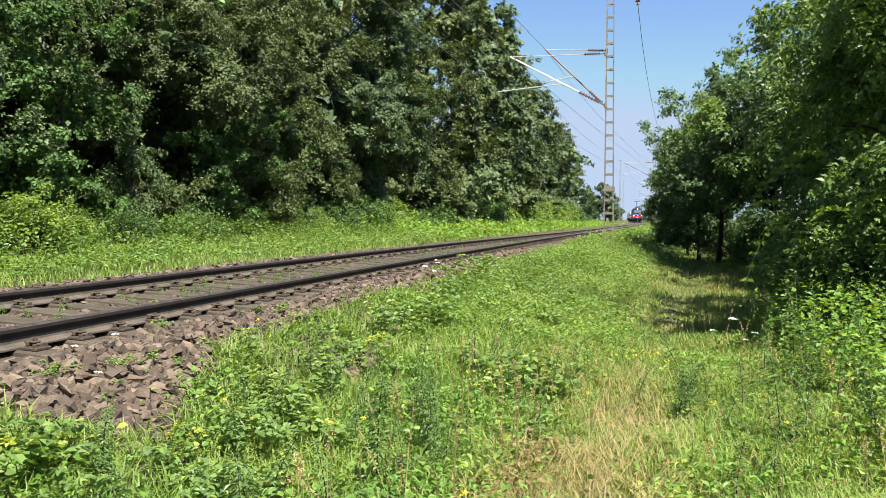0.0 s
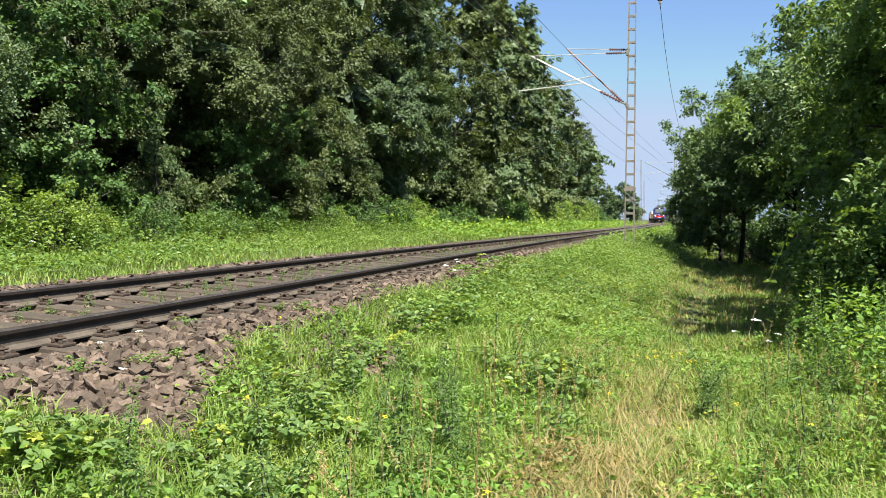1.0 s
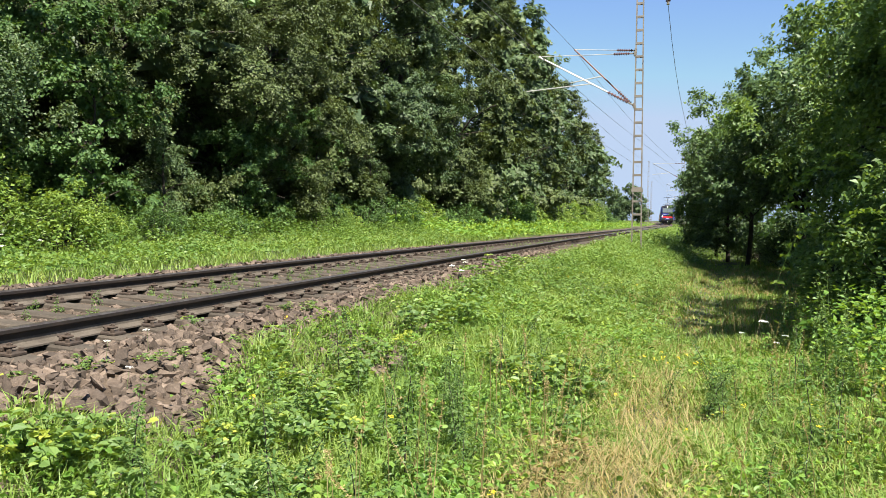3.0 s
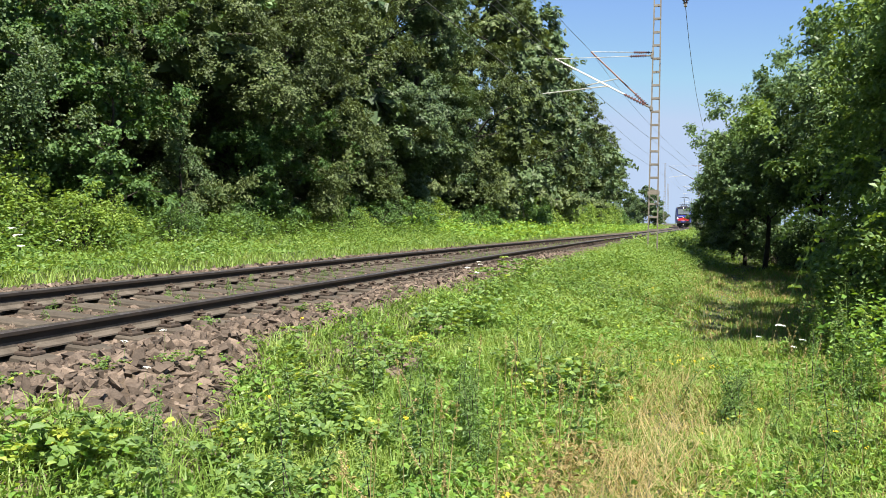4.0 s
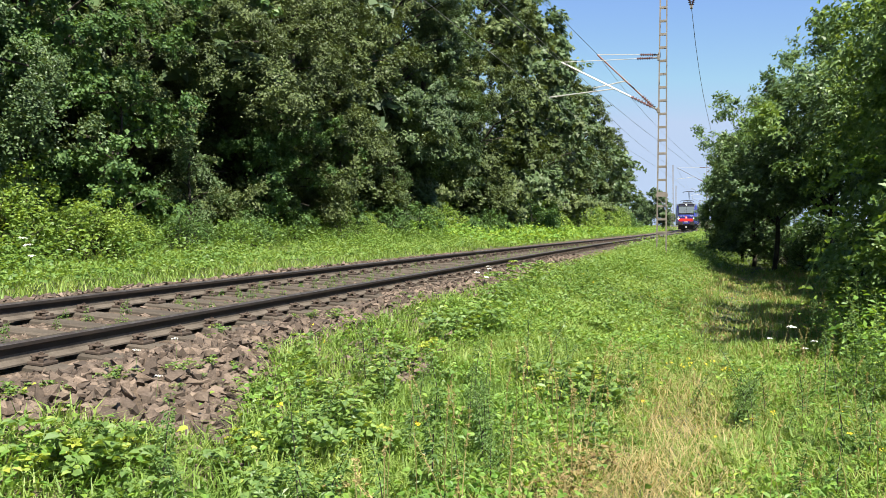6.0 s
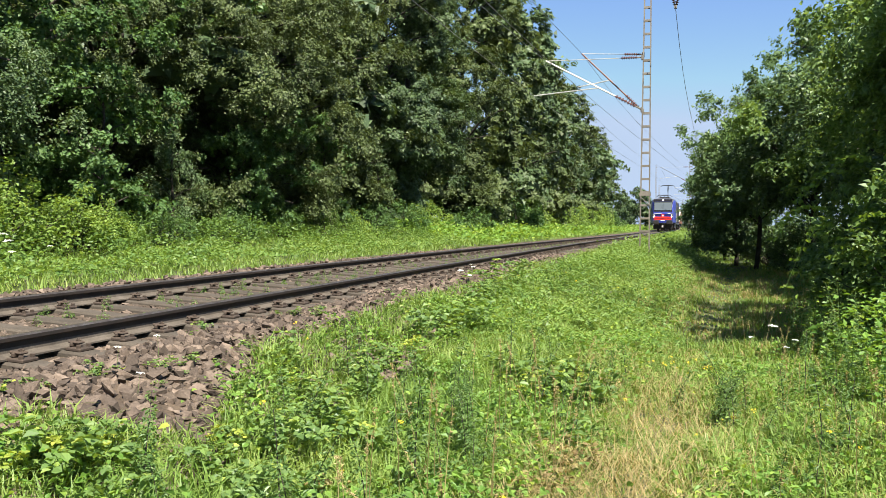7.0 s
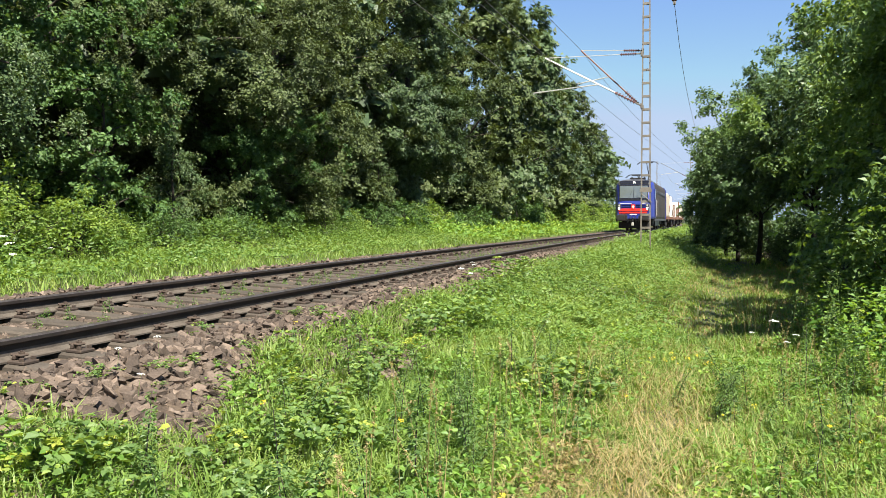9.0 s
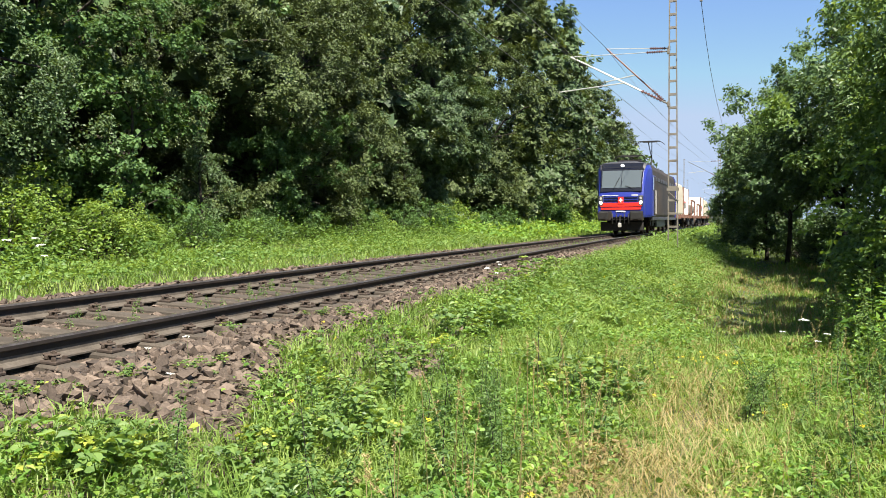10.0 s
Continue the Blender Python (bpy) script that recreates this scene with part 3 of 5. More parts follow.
def skin(sections):
    """Lofts rings of x, z at each y into a closed shell."""
    bm = bmesh.new()
    rings = [[bm.verts.new((x, y, z)) for x, z in ring] for y, ring in sections]
    k = len(rings[0])
    for a, b in zip(rings, rings[1:]):
        for i in range(k):
            bm.faces.new((a[i], a[(i + 1) % k], b[(i + 1) % k], b[i]))
    bm.faces.new(rings[0])
    bm.faces.new(rings[-1])
    bmesh.ops.recalc_face_normals(bm, faces=bm.faces)
    return bm


def body_ring(w, z0, z1, shoulder=0.42, top=None):
    """Half-width w, floor z0, roof z1, with rounded shoulders."""
    right = [(w * 0.97, z0), (w, z0 + 0.12), (w, z1 - shoulder - 0.55), (w * 0.975, z1 - shoulder), (w * 0.9, z1 - shoulder * 0.45), (w * 0.74, z1 - 0.08), (w * 0.45, z1)]
    return right + [(-x, z) for x, z in reversed(right)]


WHEELS = []


def wheelset(parent, y, r, width=0.135):
    ax = new("wheelset")
    ax.parent = parent
    ax.matrix_basis = pose(0, y, r)
    for sx in (-1, 1):
        bm = bmesh.new()
        m = pose(sx * 0.75, 0, 0, 0, 90, 0)
        bmesh.ops.create_cone(bm, cap_ends=True, segments=28, radius1=r, radius2=r, depth=width, matrix=m)
        bmesh.ops.create_cone(bm, cap_ends=True, segments=28, radius1=r + 0.028, radius2=r + 0.028, depth=0.03, matrix=pose(sx * 0.69, 0, 0, 0, 90, 0))
        for i in range(6):
            a = i * math.pi / 3
            rod(bm, (sx * 0.80, math.cos(a) * r * 0.5, math.sin(a) * r * 0.5), (sx * 0.835, math.cos(a) * r * 0.5, math.sin(a) * r * 0.5), 0.05, n=8)
        part("wheel", bm, M_RUST, ax, "rusty steel wheel")
    part("axle", rod(bmesh.new(), (-0.95, 0, 0), (0.95, 0, 0), 0.09, n=10), M_BLACK, ax)
    WHEELS.append((ax, y, r))
    return ax


def bogie(parent, y, wheelbase, r, colour):
    bm = bmesh.new()
    for sx in (-1, 1):
        box(bm, sx * 1.0, sx * 1.16, y - wheelbase / 2 - 0.45, y + wheelbase / 2 + 0.45, r - 0.02, r + 0.24, 0.04)
        box(bm, sx * 0.96, sx * 1.2, y - 0.5, y + 0.5, r - 0.16, r + 0.3, 0.05)
        for q in (-1, 1):
            yy = y + q * wheelbase / 2
            box(bm, sx * 0.98, sx * 1.22, yy - 0.17, yy + 0.17, r - 0.18, r + 0.16, 0.04)
            rod(bm, (sx * 1.08, yy - 0.28, r + 0.1), (sx * 1.08, yy - 0.28, r + 0.42), 0.1, n=10)
            rod(bm, (sx * 1.08, yy + 0.28, r + 0.1), (sx * 1.08, yy + 0.28, r + 0.42), 0.1, n=10)
    box(bm, -1.0, 1.0, y - 0.35, y + 0.35, r - 0.05, r + 0.3, 0.04)
    part("bogie", bm, colour, parent, "dark dirty bogie frame")
    for q in (-1, 1):
        wheelset(parent, y + q * wheelbase / 2, r)


def buffers(parent, y, way):
    for sx in (-1, 1):
        bm = bmesh.new()
        rod(bm, (sx * 0.875, y, 1.04), (sx * 0.875, y + way * 0.42, 1.04), 0.11, n=14)
        rod(bm, (sx * 0.875, y + way * 0.42, 1.04), (sx * 0.875, y + way * 0.62, 1.04), 0.085, n=14)
        box(bm, sx * 0.875 - 0.28, sx * 0.875 + 0.28, y + way * 0.60, y + way * 0.65, 0.86, 1.22, 0.02)
        part("buffer", bm, M_BLACK, parent, "black buffer with a flat head")
    bm = bmesh.new()
    rod(bm, (0, y, 1.02), (0, y + way * 0.4, 0.98), 0.06, n=8)
    rod(bm, (0, y + way * 0.4, 1.04), (0, y + way * 0.42, 0.66), 0.05, n=8)
    part("coupling_hook", bm, M_BLACK, parent)
    part("coupling_link", box(bmesh.new(), -0.09, 0.09, y + way * 0.36, y + way * 0.50, 0.42, 0.66, 0.03), M_TUBE, parent, "pale worn coupling link")


def build_locomotive():
    root = thing("locomotive", Matrix(), "blue and dark grey electric locomotive with a red front stripe", "locomotive")
    L = 9.49
    W = 1.506
    shell = [(-L + 1.3, body_ring(W, 0.95, 3.82)), (L - 1.75, body_ring(W, 0.95, 3.82))]
    part("body", skin(shell), M_SIDE, root, "dark grey-brown printed car body")
    # cabs: the profile leans back from the nose to the roof
    for way in (1, -1):
        ring = []
        for y, w, z0, z1 in ((L - 1.75, W, 0.95, 3.82), (L - 1.25, W, 0.95, 3.82), (L - 0.95, W * 0.985, 0.95, 3.75), (L - 0.72, W * 0.965, 0.95, 3.52),
                             (L - 0.55, W * 0.95, 0.95, 3.18), (L - 0.30, W * 0.94, 0.95, 2.65), (L - 0.08, W * 0.93, 0.95, 2.2), (L, W * 0.92, 0.97, 1.95)):
            ring.append((way * y, body_ring(w, z0, z1, 0.4 if z1 > 3 else 0.22)))
        cab = part("cab", skin(ring), M_BLUE, root, "deep blue cab front")
        if way < 0:
            continue
        # sloping front: windscreen in two panes set 15 mm proud of the nose
        def face(z):
            """y of the front at height z."""
            return float(np.interp(z, [0.95, 1.9, 2.2, 2.65, 3.18, 3.52, 3.75], [L, L, L - 0.08, L - 0.30, L - 0.55, L - 0.72, L - 0.95]))

        def panel(name, x0, x1, zs, mat, lift=0.02, label="", steps=4):
            bm = bmesh.new()
            top, bot = zs
            rows = []
            for z in np.linspace(bot, top, steps):
                y = face(z)
                f = [(x0, y + lift), (x1, y + lift), (x1, y - 0.06), (x0, y - 0.06)]
                rows.append([bm.verts.new((a, b, z)) for a, b in f])
            for a, b in zip(rows, rows[1:]):
                for i in range(4):
                    bm.faces.new((a[i], a[(i + 1) % 4], b[(i + 1) % 4], b[i]))
            bm.faces.new(rows[0])
            bm.faces.new(rows[-1])
            bmesh.ops.recalc_face_normals(bm, faces=bm.faces)
            return part(name, bm, mat, root, label)
        panel("front_mask", -1.27, 1.27, (3.42, 2.2), M_MASK, 0.03, "dark surround of the windscreen", 7)
        for x0, x1 in ((-1.2, -0.02), (0.02, 1.2)):
            panel("windscreen", x0, x1, (3.32, 2.4), M_GLASS, 0.05, "sloping windscreen reflecting the sky", 6)
        bm = bmesh.new()
        rod(bm, (0.45, face(2.35) + 0.08, 2.35), (0.12, face(2.95) + 0.08, 2.95), 0.012, n=6)
        rod(bm, (-0.75, face(2.35) + 0.08, 2.35), (-0.25, face(2.5) + 0.08, 2.5), 0.012, n=6)
        part("wiper", bm, M_BLACK, root)
        panel("roof_brow", -1.2, 1.2, (3.72, 3.44), M_MASK, 0.035, "dark grey brow over the windscreen", 4)
        for z in (1.7, 1.84):
            panel("nose_stripe", -1.02, -0.2, (z + 0.05, z), M_MASK, 0.024, "thin dark stripe on the nose", 2)
            panel("nose_stripe", 0.2, 1.02, (z + 0.05, z), M_MASK, 0.024, "thin dark stripe on the nose", 2)
        # dark cap over the cab
        bm = bmesh.new()
        rings = []
        for y, w, z1 in ((L - 1.75, W, 3.82), (L - 1.25, W, 3.82), (L - 0.95, W * 0.985, 3.75), (L - 0.72, W * 0.965, 3.52)):
            arc = body_ring(w, 0.95, z1, 0.4)[4:10]
            rings.append([bm.verts.new((x * 1.012, y + 0.01, z + 0.014)) for x, z in arc] + [bm.verts.new((x * 0.98, y, z - 0.03)) for x, z in reversed(arc)])
        for a, b in zip(rings, rings[1:]):
            for i in range(12):
                bm.faces.new((a[i], a[(i + 1) % 12], b[(i + 1) % 12], b[i]))
        bm.faces.new(rings[0])
        bm.faces.new(rings[-1])
        bmesh.ops.recalc_face_normals(bm, faces=bm.faces)
        part("cab_roof", bm, M_DARK, root, "dark grey cab roof")
        panel("red_stripe", -1.28, 1.28, (1.62, 1.44), M_RED, 0.03, "red stripe across the nose", 2)
        panel("red_stripe", -1.22, 1.22, (1.40, 1.30), M_RED, 0.03, "red stripe across the nose", 2)
        panel("badge", -0.17, 0.17, (1.92, 1.56), M_RED, 0.045, "square red badge with a white cross", 2)
        panel("badge_bar", -0.11, 0.11, (1.775, 1.705), M_WHITE, 0.055, "white cross bar", 2)
        panel("badge_bar", -0.035, 0.035, (1.85, 1.63), M_WHITE, 0.058, "white cross bar", 2)
        panel("lettering_bar", -1.05, -0.65, (2.03, 1.97), M_TUBE, 0.025, "pale lettering", 2)
        panel("lettering_bar", 0.15, 1.15, (2.01, 1.97), M_TUBE, 0.025, "pale lettering", 2)
        panel("number_bar", -0.3, 0.3, (1.25, 1.19), M_WHITEP, 0.025, "pale number strip", 2)
        for x in (-1.22, 1.22):
            bm = bmesh.new()
            box(bm, x - 0.15, x + 0.15, L - 0.12, L + 0.035, 1.46, 1.98, 0.05)
            part("lamp_housing", bm, M_DARK, root, "upright headlamp unit")
            bm = bmesh.new()
            rod(bm, (x, L + 0.02, 1.63), (x, L + 0.05, 1.63), 0.085, n=20)
            part("headlight", bm, M_LAMP, root, "lit white headlight")
            bm = bmesh.new()
            rod(bm, (x, L + 0.02, 1.84), (x, L + 0.05, 1.84), 0.075, n=20)
            part("marker_lamp", bm, M_TUBE, root, "unlit pale lamp lens")
        bm = bmesh.new()
        rod(bm, (0, face(3.58) - 0.02, 3.56), (0, face(3.58) + 0.08, 3.56), 0.10, n=18)
        part("headlight", bm, M_LAMP, root, "lit white headlight")
        # bumper beam and plough
        for sx in (-1, 1):
            part("bumper", box(bmesh.new(), sx * 0.55, sx * 1.36, L - 0.4, L + 0.08, 0.78, 1.24, 0.06), M_GREY, root, "grey buffer beam fairing")
        bm = bmesh.new()
        box(bm, -0.55, 0.55, L - 0.5, L - 0.05, 0.8, 1.24, 0.04)
        for x in (-0.42, -0.2, 0.22, 0.45):
            rod(bm, (x, L - 0.02, 1.15), (x, L + 0.12, 0.9), 0.03, n=6)
            rod(bm, (x, L + 0.12, 0.9), (x, L + 0.02, 0.62), 0.03, n=6)
        part("hoses", bm, M_BLACK, root, "black brake hoses")
        bm = bmesh.new()
        box(bm, -1.15, 1.15, L - 0.55, L - 0.35, 0.22, 0.72, 0.05)
        part("rail_guard", bm, M_BLACK, root)
        buffers(root, L - 0.02, 1)
    # blue corner panels behind the cab, side windows and doors
    for sx in (-1, 1):
        bm = bmesh.new()
        box(bm, sx * W, sx * (W + 0.012), L - 3.1, L - 1.6, 1.0, 3.1, 0.004)
        part("side_panel", bm, M_BLUE, root, "blue side panel behind the cab")
        bm = bmesh.new()
        box(bm, sx * (W + 0.012), sx * (W + 0.03), L - 2.2, L - 1.72, 2.3, 3.0, 0.006)
        part("side_window", bm, M_GLASS, root)
        bm = bmesh.new()
        box(bm, sx * (W + 0.012), sx * (W + 0.03), L - 2.95, L - 2.35, 1.05, 3.05, 0.006)
        part("cab_door", bm, M_SIDE, root, "dark grey cab door")
        for yy in (L - 2.98, L - 2.32):
            bm = bmesh.new()
            rod(bm, (sx * (W + 0.07), yy, 1.1), (sx * (W + 0.07), yy, 2.3), 0.018, n=6)
            part("grab_rail", bm, M_TUBE, root)
        bm = bmesh.new()
        for i in range(9):
            yy = -6.6 + i * 1.5
            box(bm, sx * (W + 0.002), sx * (W + 0.014), yy, yy + 1.1, 2.85, 3.05, 0.003)
        part("air_grille", bm, M_DARK, root, "dark air grilles")
        bm = bmesh.new()
        box(bm, sx * (W - 0.2), sx * W, -L + 1.5, L - 1.8, 0.78, 0.95, 0.02)
        part("sole_bar", bm, M_DARK, root)
    bm = bmesh.new()
    for y0, y1, h in ((-6.8, -5.0, 0.22), (-4.4, -1.4, 0.16), (-0.8, 2.4, 0.2), (2.9, 4.2, 0.14)):
        box(bm, -0.75, 0.75, y0, y1, 3.8, 3.82 + h, 0.05)
    for y in (-5.5, -2.0, 1.0, 5.0):
        for x in (-0.5, 0.5):
            rod(bm, (x, y, 3.82), (x, y, 4.15), 0.07, n=8)
    part("roof_equipment", bm, M_DARK, root, "dark boxes and insulators on the roof")
    # pantographs: the front one raised, the front-most lying folded
    for y, z_head, way in ((-4.9, 5.95, -1), (5.4, 4.32, -1)):
        bm = bmesh.new()
        box(bm, -0.6, 0.6, y - 0.5, y + 0.5, 3.98, 4.06, 0.01)
        knee = (0, y + way * 1.1, 4.06 + (z_head - 4.06) * 0.42)
        rod(bm, (0, y, 4.04), knee, 0.05, n=8)
        rod(bm, knee, (0.12, y, z_head - 0.06), 0.03, n=6)
        rod(bm, knee, (-0.12, y, z_head - 0.06), 0.03, n=6)
        rod(bm, (-0.5, y, z_head - 0.06), (0.5, y, z_head - 0.06), 0.025, n=6)
        for q in (-0.25, 0.25):
            pts = [(-0.97, -0.22), (-0.7, -0.02), (-0.5, 0), (0.5, 0), (0.7, -0.02), (0.97, -0.22)]
            for (xa, za), (xb, zb) in zip(pts, pts[1:]):
                rod(bm, (xa, y + q, z_head + za), (xb, y + q, z_head + zb), 0.022, n=6)
        rod(bm, (0.45, y - 0.25, z_head - 0.05), (0.45, y + 0.25, z_head - 0.05), 0.018, n=6)
        rod(bm, (-0.45, y - 0.25, z_head - 0.05), (-0.45, y + 0.25, z_head - 0.05), 0.018, n=6)
        part("pantograph", bm, M_BLACK, root, "raised current collector" if z_head > 5 else "folded current collector")
    for y in (4.75, -4.75):
        bogie(root, y, 3.0, 0.625, M_BLACK)
    bm = bmesh.new()
    box(bm, -1.2, 1.2, -2.6, 2.6, 0.35, 0.95, 0.06)
    part("underframe_box", bm, M_DARK, root, "dark transformer case under the body")
    return root


def build_flat_wagon(loads, label, length=19.7):
    root = thing("container_wagon", Matrix(), label, "freight wagon", "wagons of the train")
    h = length / 2
    bm = bmesh.new()
    for sx in (-1, 1):
        box(bm, sx * 1.1, sx * 1.32, -h + 0.6, h - 0.6, 0.92, 1.18, 0.02)
    box(bm, -0.2, 0.2, -h + 0.6, h - 0.6, 0.85, 1.15, 0.02)
    for y in np.linspace(-h + 0.7, h - 0.7, 9):
        box(bm, -1.3, 1.3, y - 0.1, y + 0.1, 0.95, 1.15, 0.01)
    part("frame", bm, M_ORANGE, root, "rusty brown wagon frame")
    for y in np.linspace(-h + 2, h - 2, 8):
        for sx in (-1, 1):
            part("stake_pocket", box(bmesh.new(), sx * 1.32, sx * 1.36, y - 0.3, y + 0.3, 0.9, 1.22, 0.01), M_ORANGE, root, "rusty stake pocket")
    for way in (1, -1):
        buffers(root, way * (h - 0.6), way)
        bogie(root, way * (h - 3.2), 1.8, 0.46, M_BLACK)
    for kind, y0, y1, top in loads:
        if kind == "swap":
            bm = skin([(y0, body_ring(1.27, 1.2, top, 0.3)), (y0 + 0.1, body_ring(1.275, 1.2, top + 0.02, 0.3)), (y1 - 0.1, body_ring(1.275, 1.2, top + 0.02, 0.3)), (y1, body_ring(1.27, 1.2, top, 0.3))])
            c = part("tarpaulin_body", bm, M_CREAM, root, "cream white rounded swap body")
        elif kind == "box":
            bm = box(bmesh.new(), -1.22, 1.22, y0, y1, 1.2, top, 0.03)
            for y in np.arange(y0 + 0.3, y1 - 0.2, 0.28):
                for sx in (-1, 1):
                    box(bm, sx * 1.21, sx * 1.25, y, y + 0.14, 1.35, top - 0.15, 0.012)
            c = part("container", bm, M_WHITEP, root, "white ribbed freight container")
            for sx in (-1, 1):
                bm = box(bmesh.new(), sx * 1.252, sx * 1.262, y1 - 2.6, y1 - 0.7, 1.75, 2.35)
                part("label_panel", bm, M_STEEL, c, "grey placard on the container")
                bm = box(bmesh.new(), sx * 1.263, sx * 1.27, y1 - 2.6, y1 - 0.7, 2.2, 2.35)
                part("label_stripe", bm, M_RED, c, "red stripe on the placard")
            bm = bmesh.new()
            for y in (y0 + 0.05, y1 - 0.05):
                for sx in (-1, 1):
                    box(bm, sx * 1.15, sx * 1.27, y - 0.09, y + 0.09, 1.2, top + 0.01, 0.02)
            part("corner_post", bm, M_ORANGE, c, "rusty corner posts")
        else:
            bm = bmesh.new()
            for sx in (-1, 1):
                for y in (y0, y1):
                    box(bm, sx * 1.1, sx * 1.22, y - 0.06, y + 0.06, 1.2, top)
            for sx in (-1, 1):
                box(bm, sx * 1.1, sx * 1.22, y0, y1, top - 0.12, top)
            part("tank_frame", bm, M_ORANGE, root, "rust-red frame of a tank container")
            bm = bmesh.new()
            rod(bm, (0, y0 + 0.1, (1.25 + top) / 2), (0, y1 - 0.1, (1.25 + top) / 2), (top - 1.3) / 2, n=28)
            part("tank", bm, M_STEEL, root, "dull metal tank", smooth=False)
    return root


def shape_cab(root, L=9.49):
    """Raises the upper body to its true height and tapers the noses in plan."""
    for ob in root.children:
        if ob.type != "MESH" or ob.name.split(".")[0] in ("bogie", "buffer", "coupling_hook", "coupling_link", "rail_guard", "hoses", "underframe_box"):
            continue
        for v in ob.data.vertices:
            x, y, z = v.co
            taper = min(1.0, max(0.0, (abs(y) - (L - 1.7)) / 1.3))
            v.co = (x * (1 - 0.13 * taper), y, z + 0.13 * min(1.0, max(0.0, (z - 0.95) / 0.7)) + 0.03 * max(0.0, z - 1.65))


LOCO = build_locomotive()
shape_cab(LOCO)
WAGON_1 = build_flat_wagon([("swap", 2.0, 9.3, 3.75), ("box", -5.6, 0.9, 3.5)], "flat freight wagon carrying a cream swap body and a white container")
WAGON_2 = build_flat_wagon([("tank", 3.0, 9.0, 2.7), ("tank", -9.0, -3.0, 2.5)], "flat freight wagon carrying low rusty tank frames")
WAGON_3 = build_flat_wagon([("box", 1.0, 9.0, 3.4), ("swap", -9.0, -1.5, 3.5)], "flat freight wagon carrying a white container and a swap body")
WAGON_4 = build_flat_wagon([("swap", 0.5, 9.0, 3.5), ("tank", -9.0, -3.0, 2.6)], "flat freight wagon carrying a swap body and a tank frame")

# ---- trees and bushes ----


def tree_meshes(seed, height, radius, leaf, boughs, density, material, base=0.12, droop=0.2, trunk_r=None, narrow=0.6, fine=99.0, facing=None, clump=(0.3, 0.6), per_metre=1.6, far=False):
    """Trunk, boughs that bend outwards, and leafy clumps along them with gaps between. Towards the light (facing)
    the crown is fuller; above the height fine the leaves grow larger and fewer."""
    rng = np.random.default_rng(seed)
    tr = trunk_r or height * 0.013
    zs = np.linspace(0, height * 0.88, 9)
    bend = rng.normal(0, 0.012 * height, (9, 2)).cumsum(0) * 0.5
    bend[0] = 0
    spine = np.stack([bend[:, 0], bend[:, 1], zs - 0.3 * (zs == 0)], 1)
    paths = [[(p, tr * (1 - 0.9 * i / 8) + 0.01) for i, p in enumerate(spine)]]
    at, nrm, size = [], [], []
    low = min(1.0, fine / height)
    for i in range(boughs):
        if fine < height and rng.uniform() < 0.6:
            t = rng.uniform(base, low)
        else:
            t = base + (1 - base) * rng.beta(1.15, 1.2)
        full = facing is None or rng.uniform() < 0.72
        ang = rng.normal(facing, 1.05) if (full and facing is not None) else rng.uniform(0, 2 * np.pi)
        env = radius * max(0.1, math.sin(math.pi * min(1.0, (t - base) / (1.02 - base)) ** 0.6)) ** 0.65
        if t < 0.3 and base < 0.25:
            env = max(env, radius * 0.75)
        lobes = 1 + 0.16 * math.sin(3 * ang + seed) + 0.12 * math.sin(5 * ang + 7 * t + seed * 2.1)
        L = env * lobes * rng.uniform(0.72, 1.14)
        out = np.array([math.cos(ang), math.sin(ang), 0.0])
        side = np.array([-out[1], out[0], 0.0])
        z1 = t * height
        z0 = max(0.06 * height, min(0.84 * height, z1 - 0.45 * L))
        foot = np.array([np.interp(z0, zs, spine[:, 0]), np.interp(z0, zs, spine[:, 1]), z0])
        q = np.linspace(0, 1, 5)
        arc = (z1 - z0) * q ** 0.8 + 0.10 * L * np.sin(np.pi * q) - droop * 0.5 * L * q * q
        line = foot + out * (L * q)[:, None] + np.array([0, 0, 1.0]) * arc[:, None]
        wave = rng.normal(0, 0.035 * L, (5, 3)) * q[:, None]
        paths.append([(p, tr * 0.26 * (1 - 0.93 * k) + 0.004) for p, k in zip(line + wave, q)][:4])
        away = facing is not None and math.cos(ang - facing) < -0.2
        f = (1.0 + 2.2 * np.clip((z1 - fine) / 4.0, 0, 1)) * (1.8 if away else 1.0)
        for c in range(max(2, int(L * per_metre + rng.uniform()))):
            k = rng.uniform(0.36, 1.06)
            mid = np.array([np.interp(min(k, 1.0), q, line[:, j]) for j in range(3)]) + out * max(0, k - 1) * L
            mid = mid + side * rng.normal(0, 0.17 * L) + np.array([0, 0, rng.normal(0, 0.11 * L)])
            r = rng.uniform(*clump) * (1 - 0.2 * t)
            m = rng.poisson(density * r * r / (f * f))
            # sprigs fan out from the clump, and leaves sit along them
            d = rng.normal(size=(9, 3)) + out * 0.5 + np.array([0, 0, 0.25])
            d /= np.linalg.norm(d, axis=1, keepdims=True)
            reach = r * rng.uniform(0.6, 1.55, 9)
            j, k = rng.integers(0, 9, m), rng.uniform(0.1, 1.0, m) ** 0.75
            a = mid + d[j] * (reach[j] * k)[:, None] * np.array([1.05, 1.05, 0.8]) + rng.normal(0, 0.13 * r, (m, 3))
            a[:, 2] -= droop * (k ** 2 * reach[j] * 0.7 + rng.exponential(0.2, m) * r)
            at.append(a)
            nrm.append(d[j] * 0.45 + out * 0.3 + np.array([0, 0, 0.5]) + rng.normal(0, 0.42, (m, 3)))
            size.append(leaf * f * rng.uniform(0.6, 1.35, m))
        # sparse broad shade leaves along the inner bough
        m = 16
        k = rng.uniform(0.1, 0.6, m)
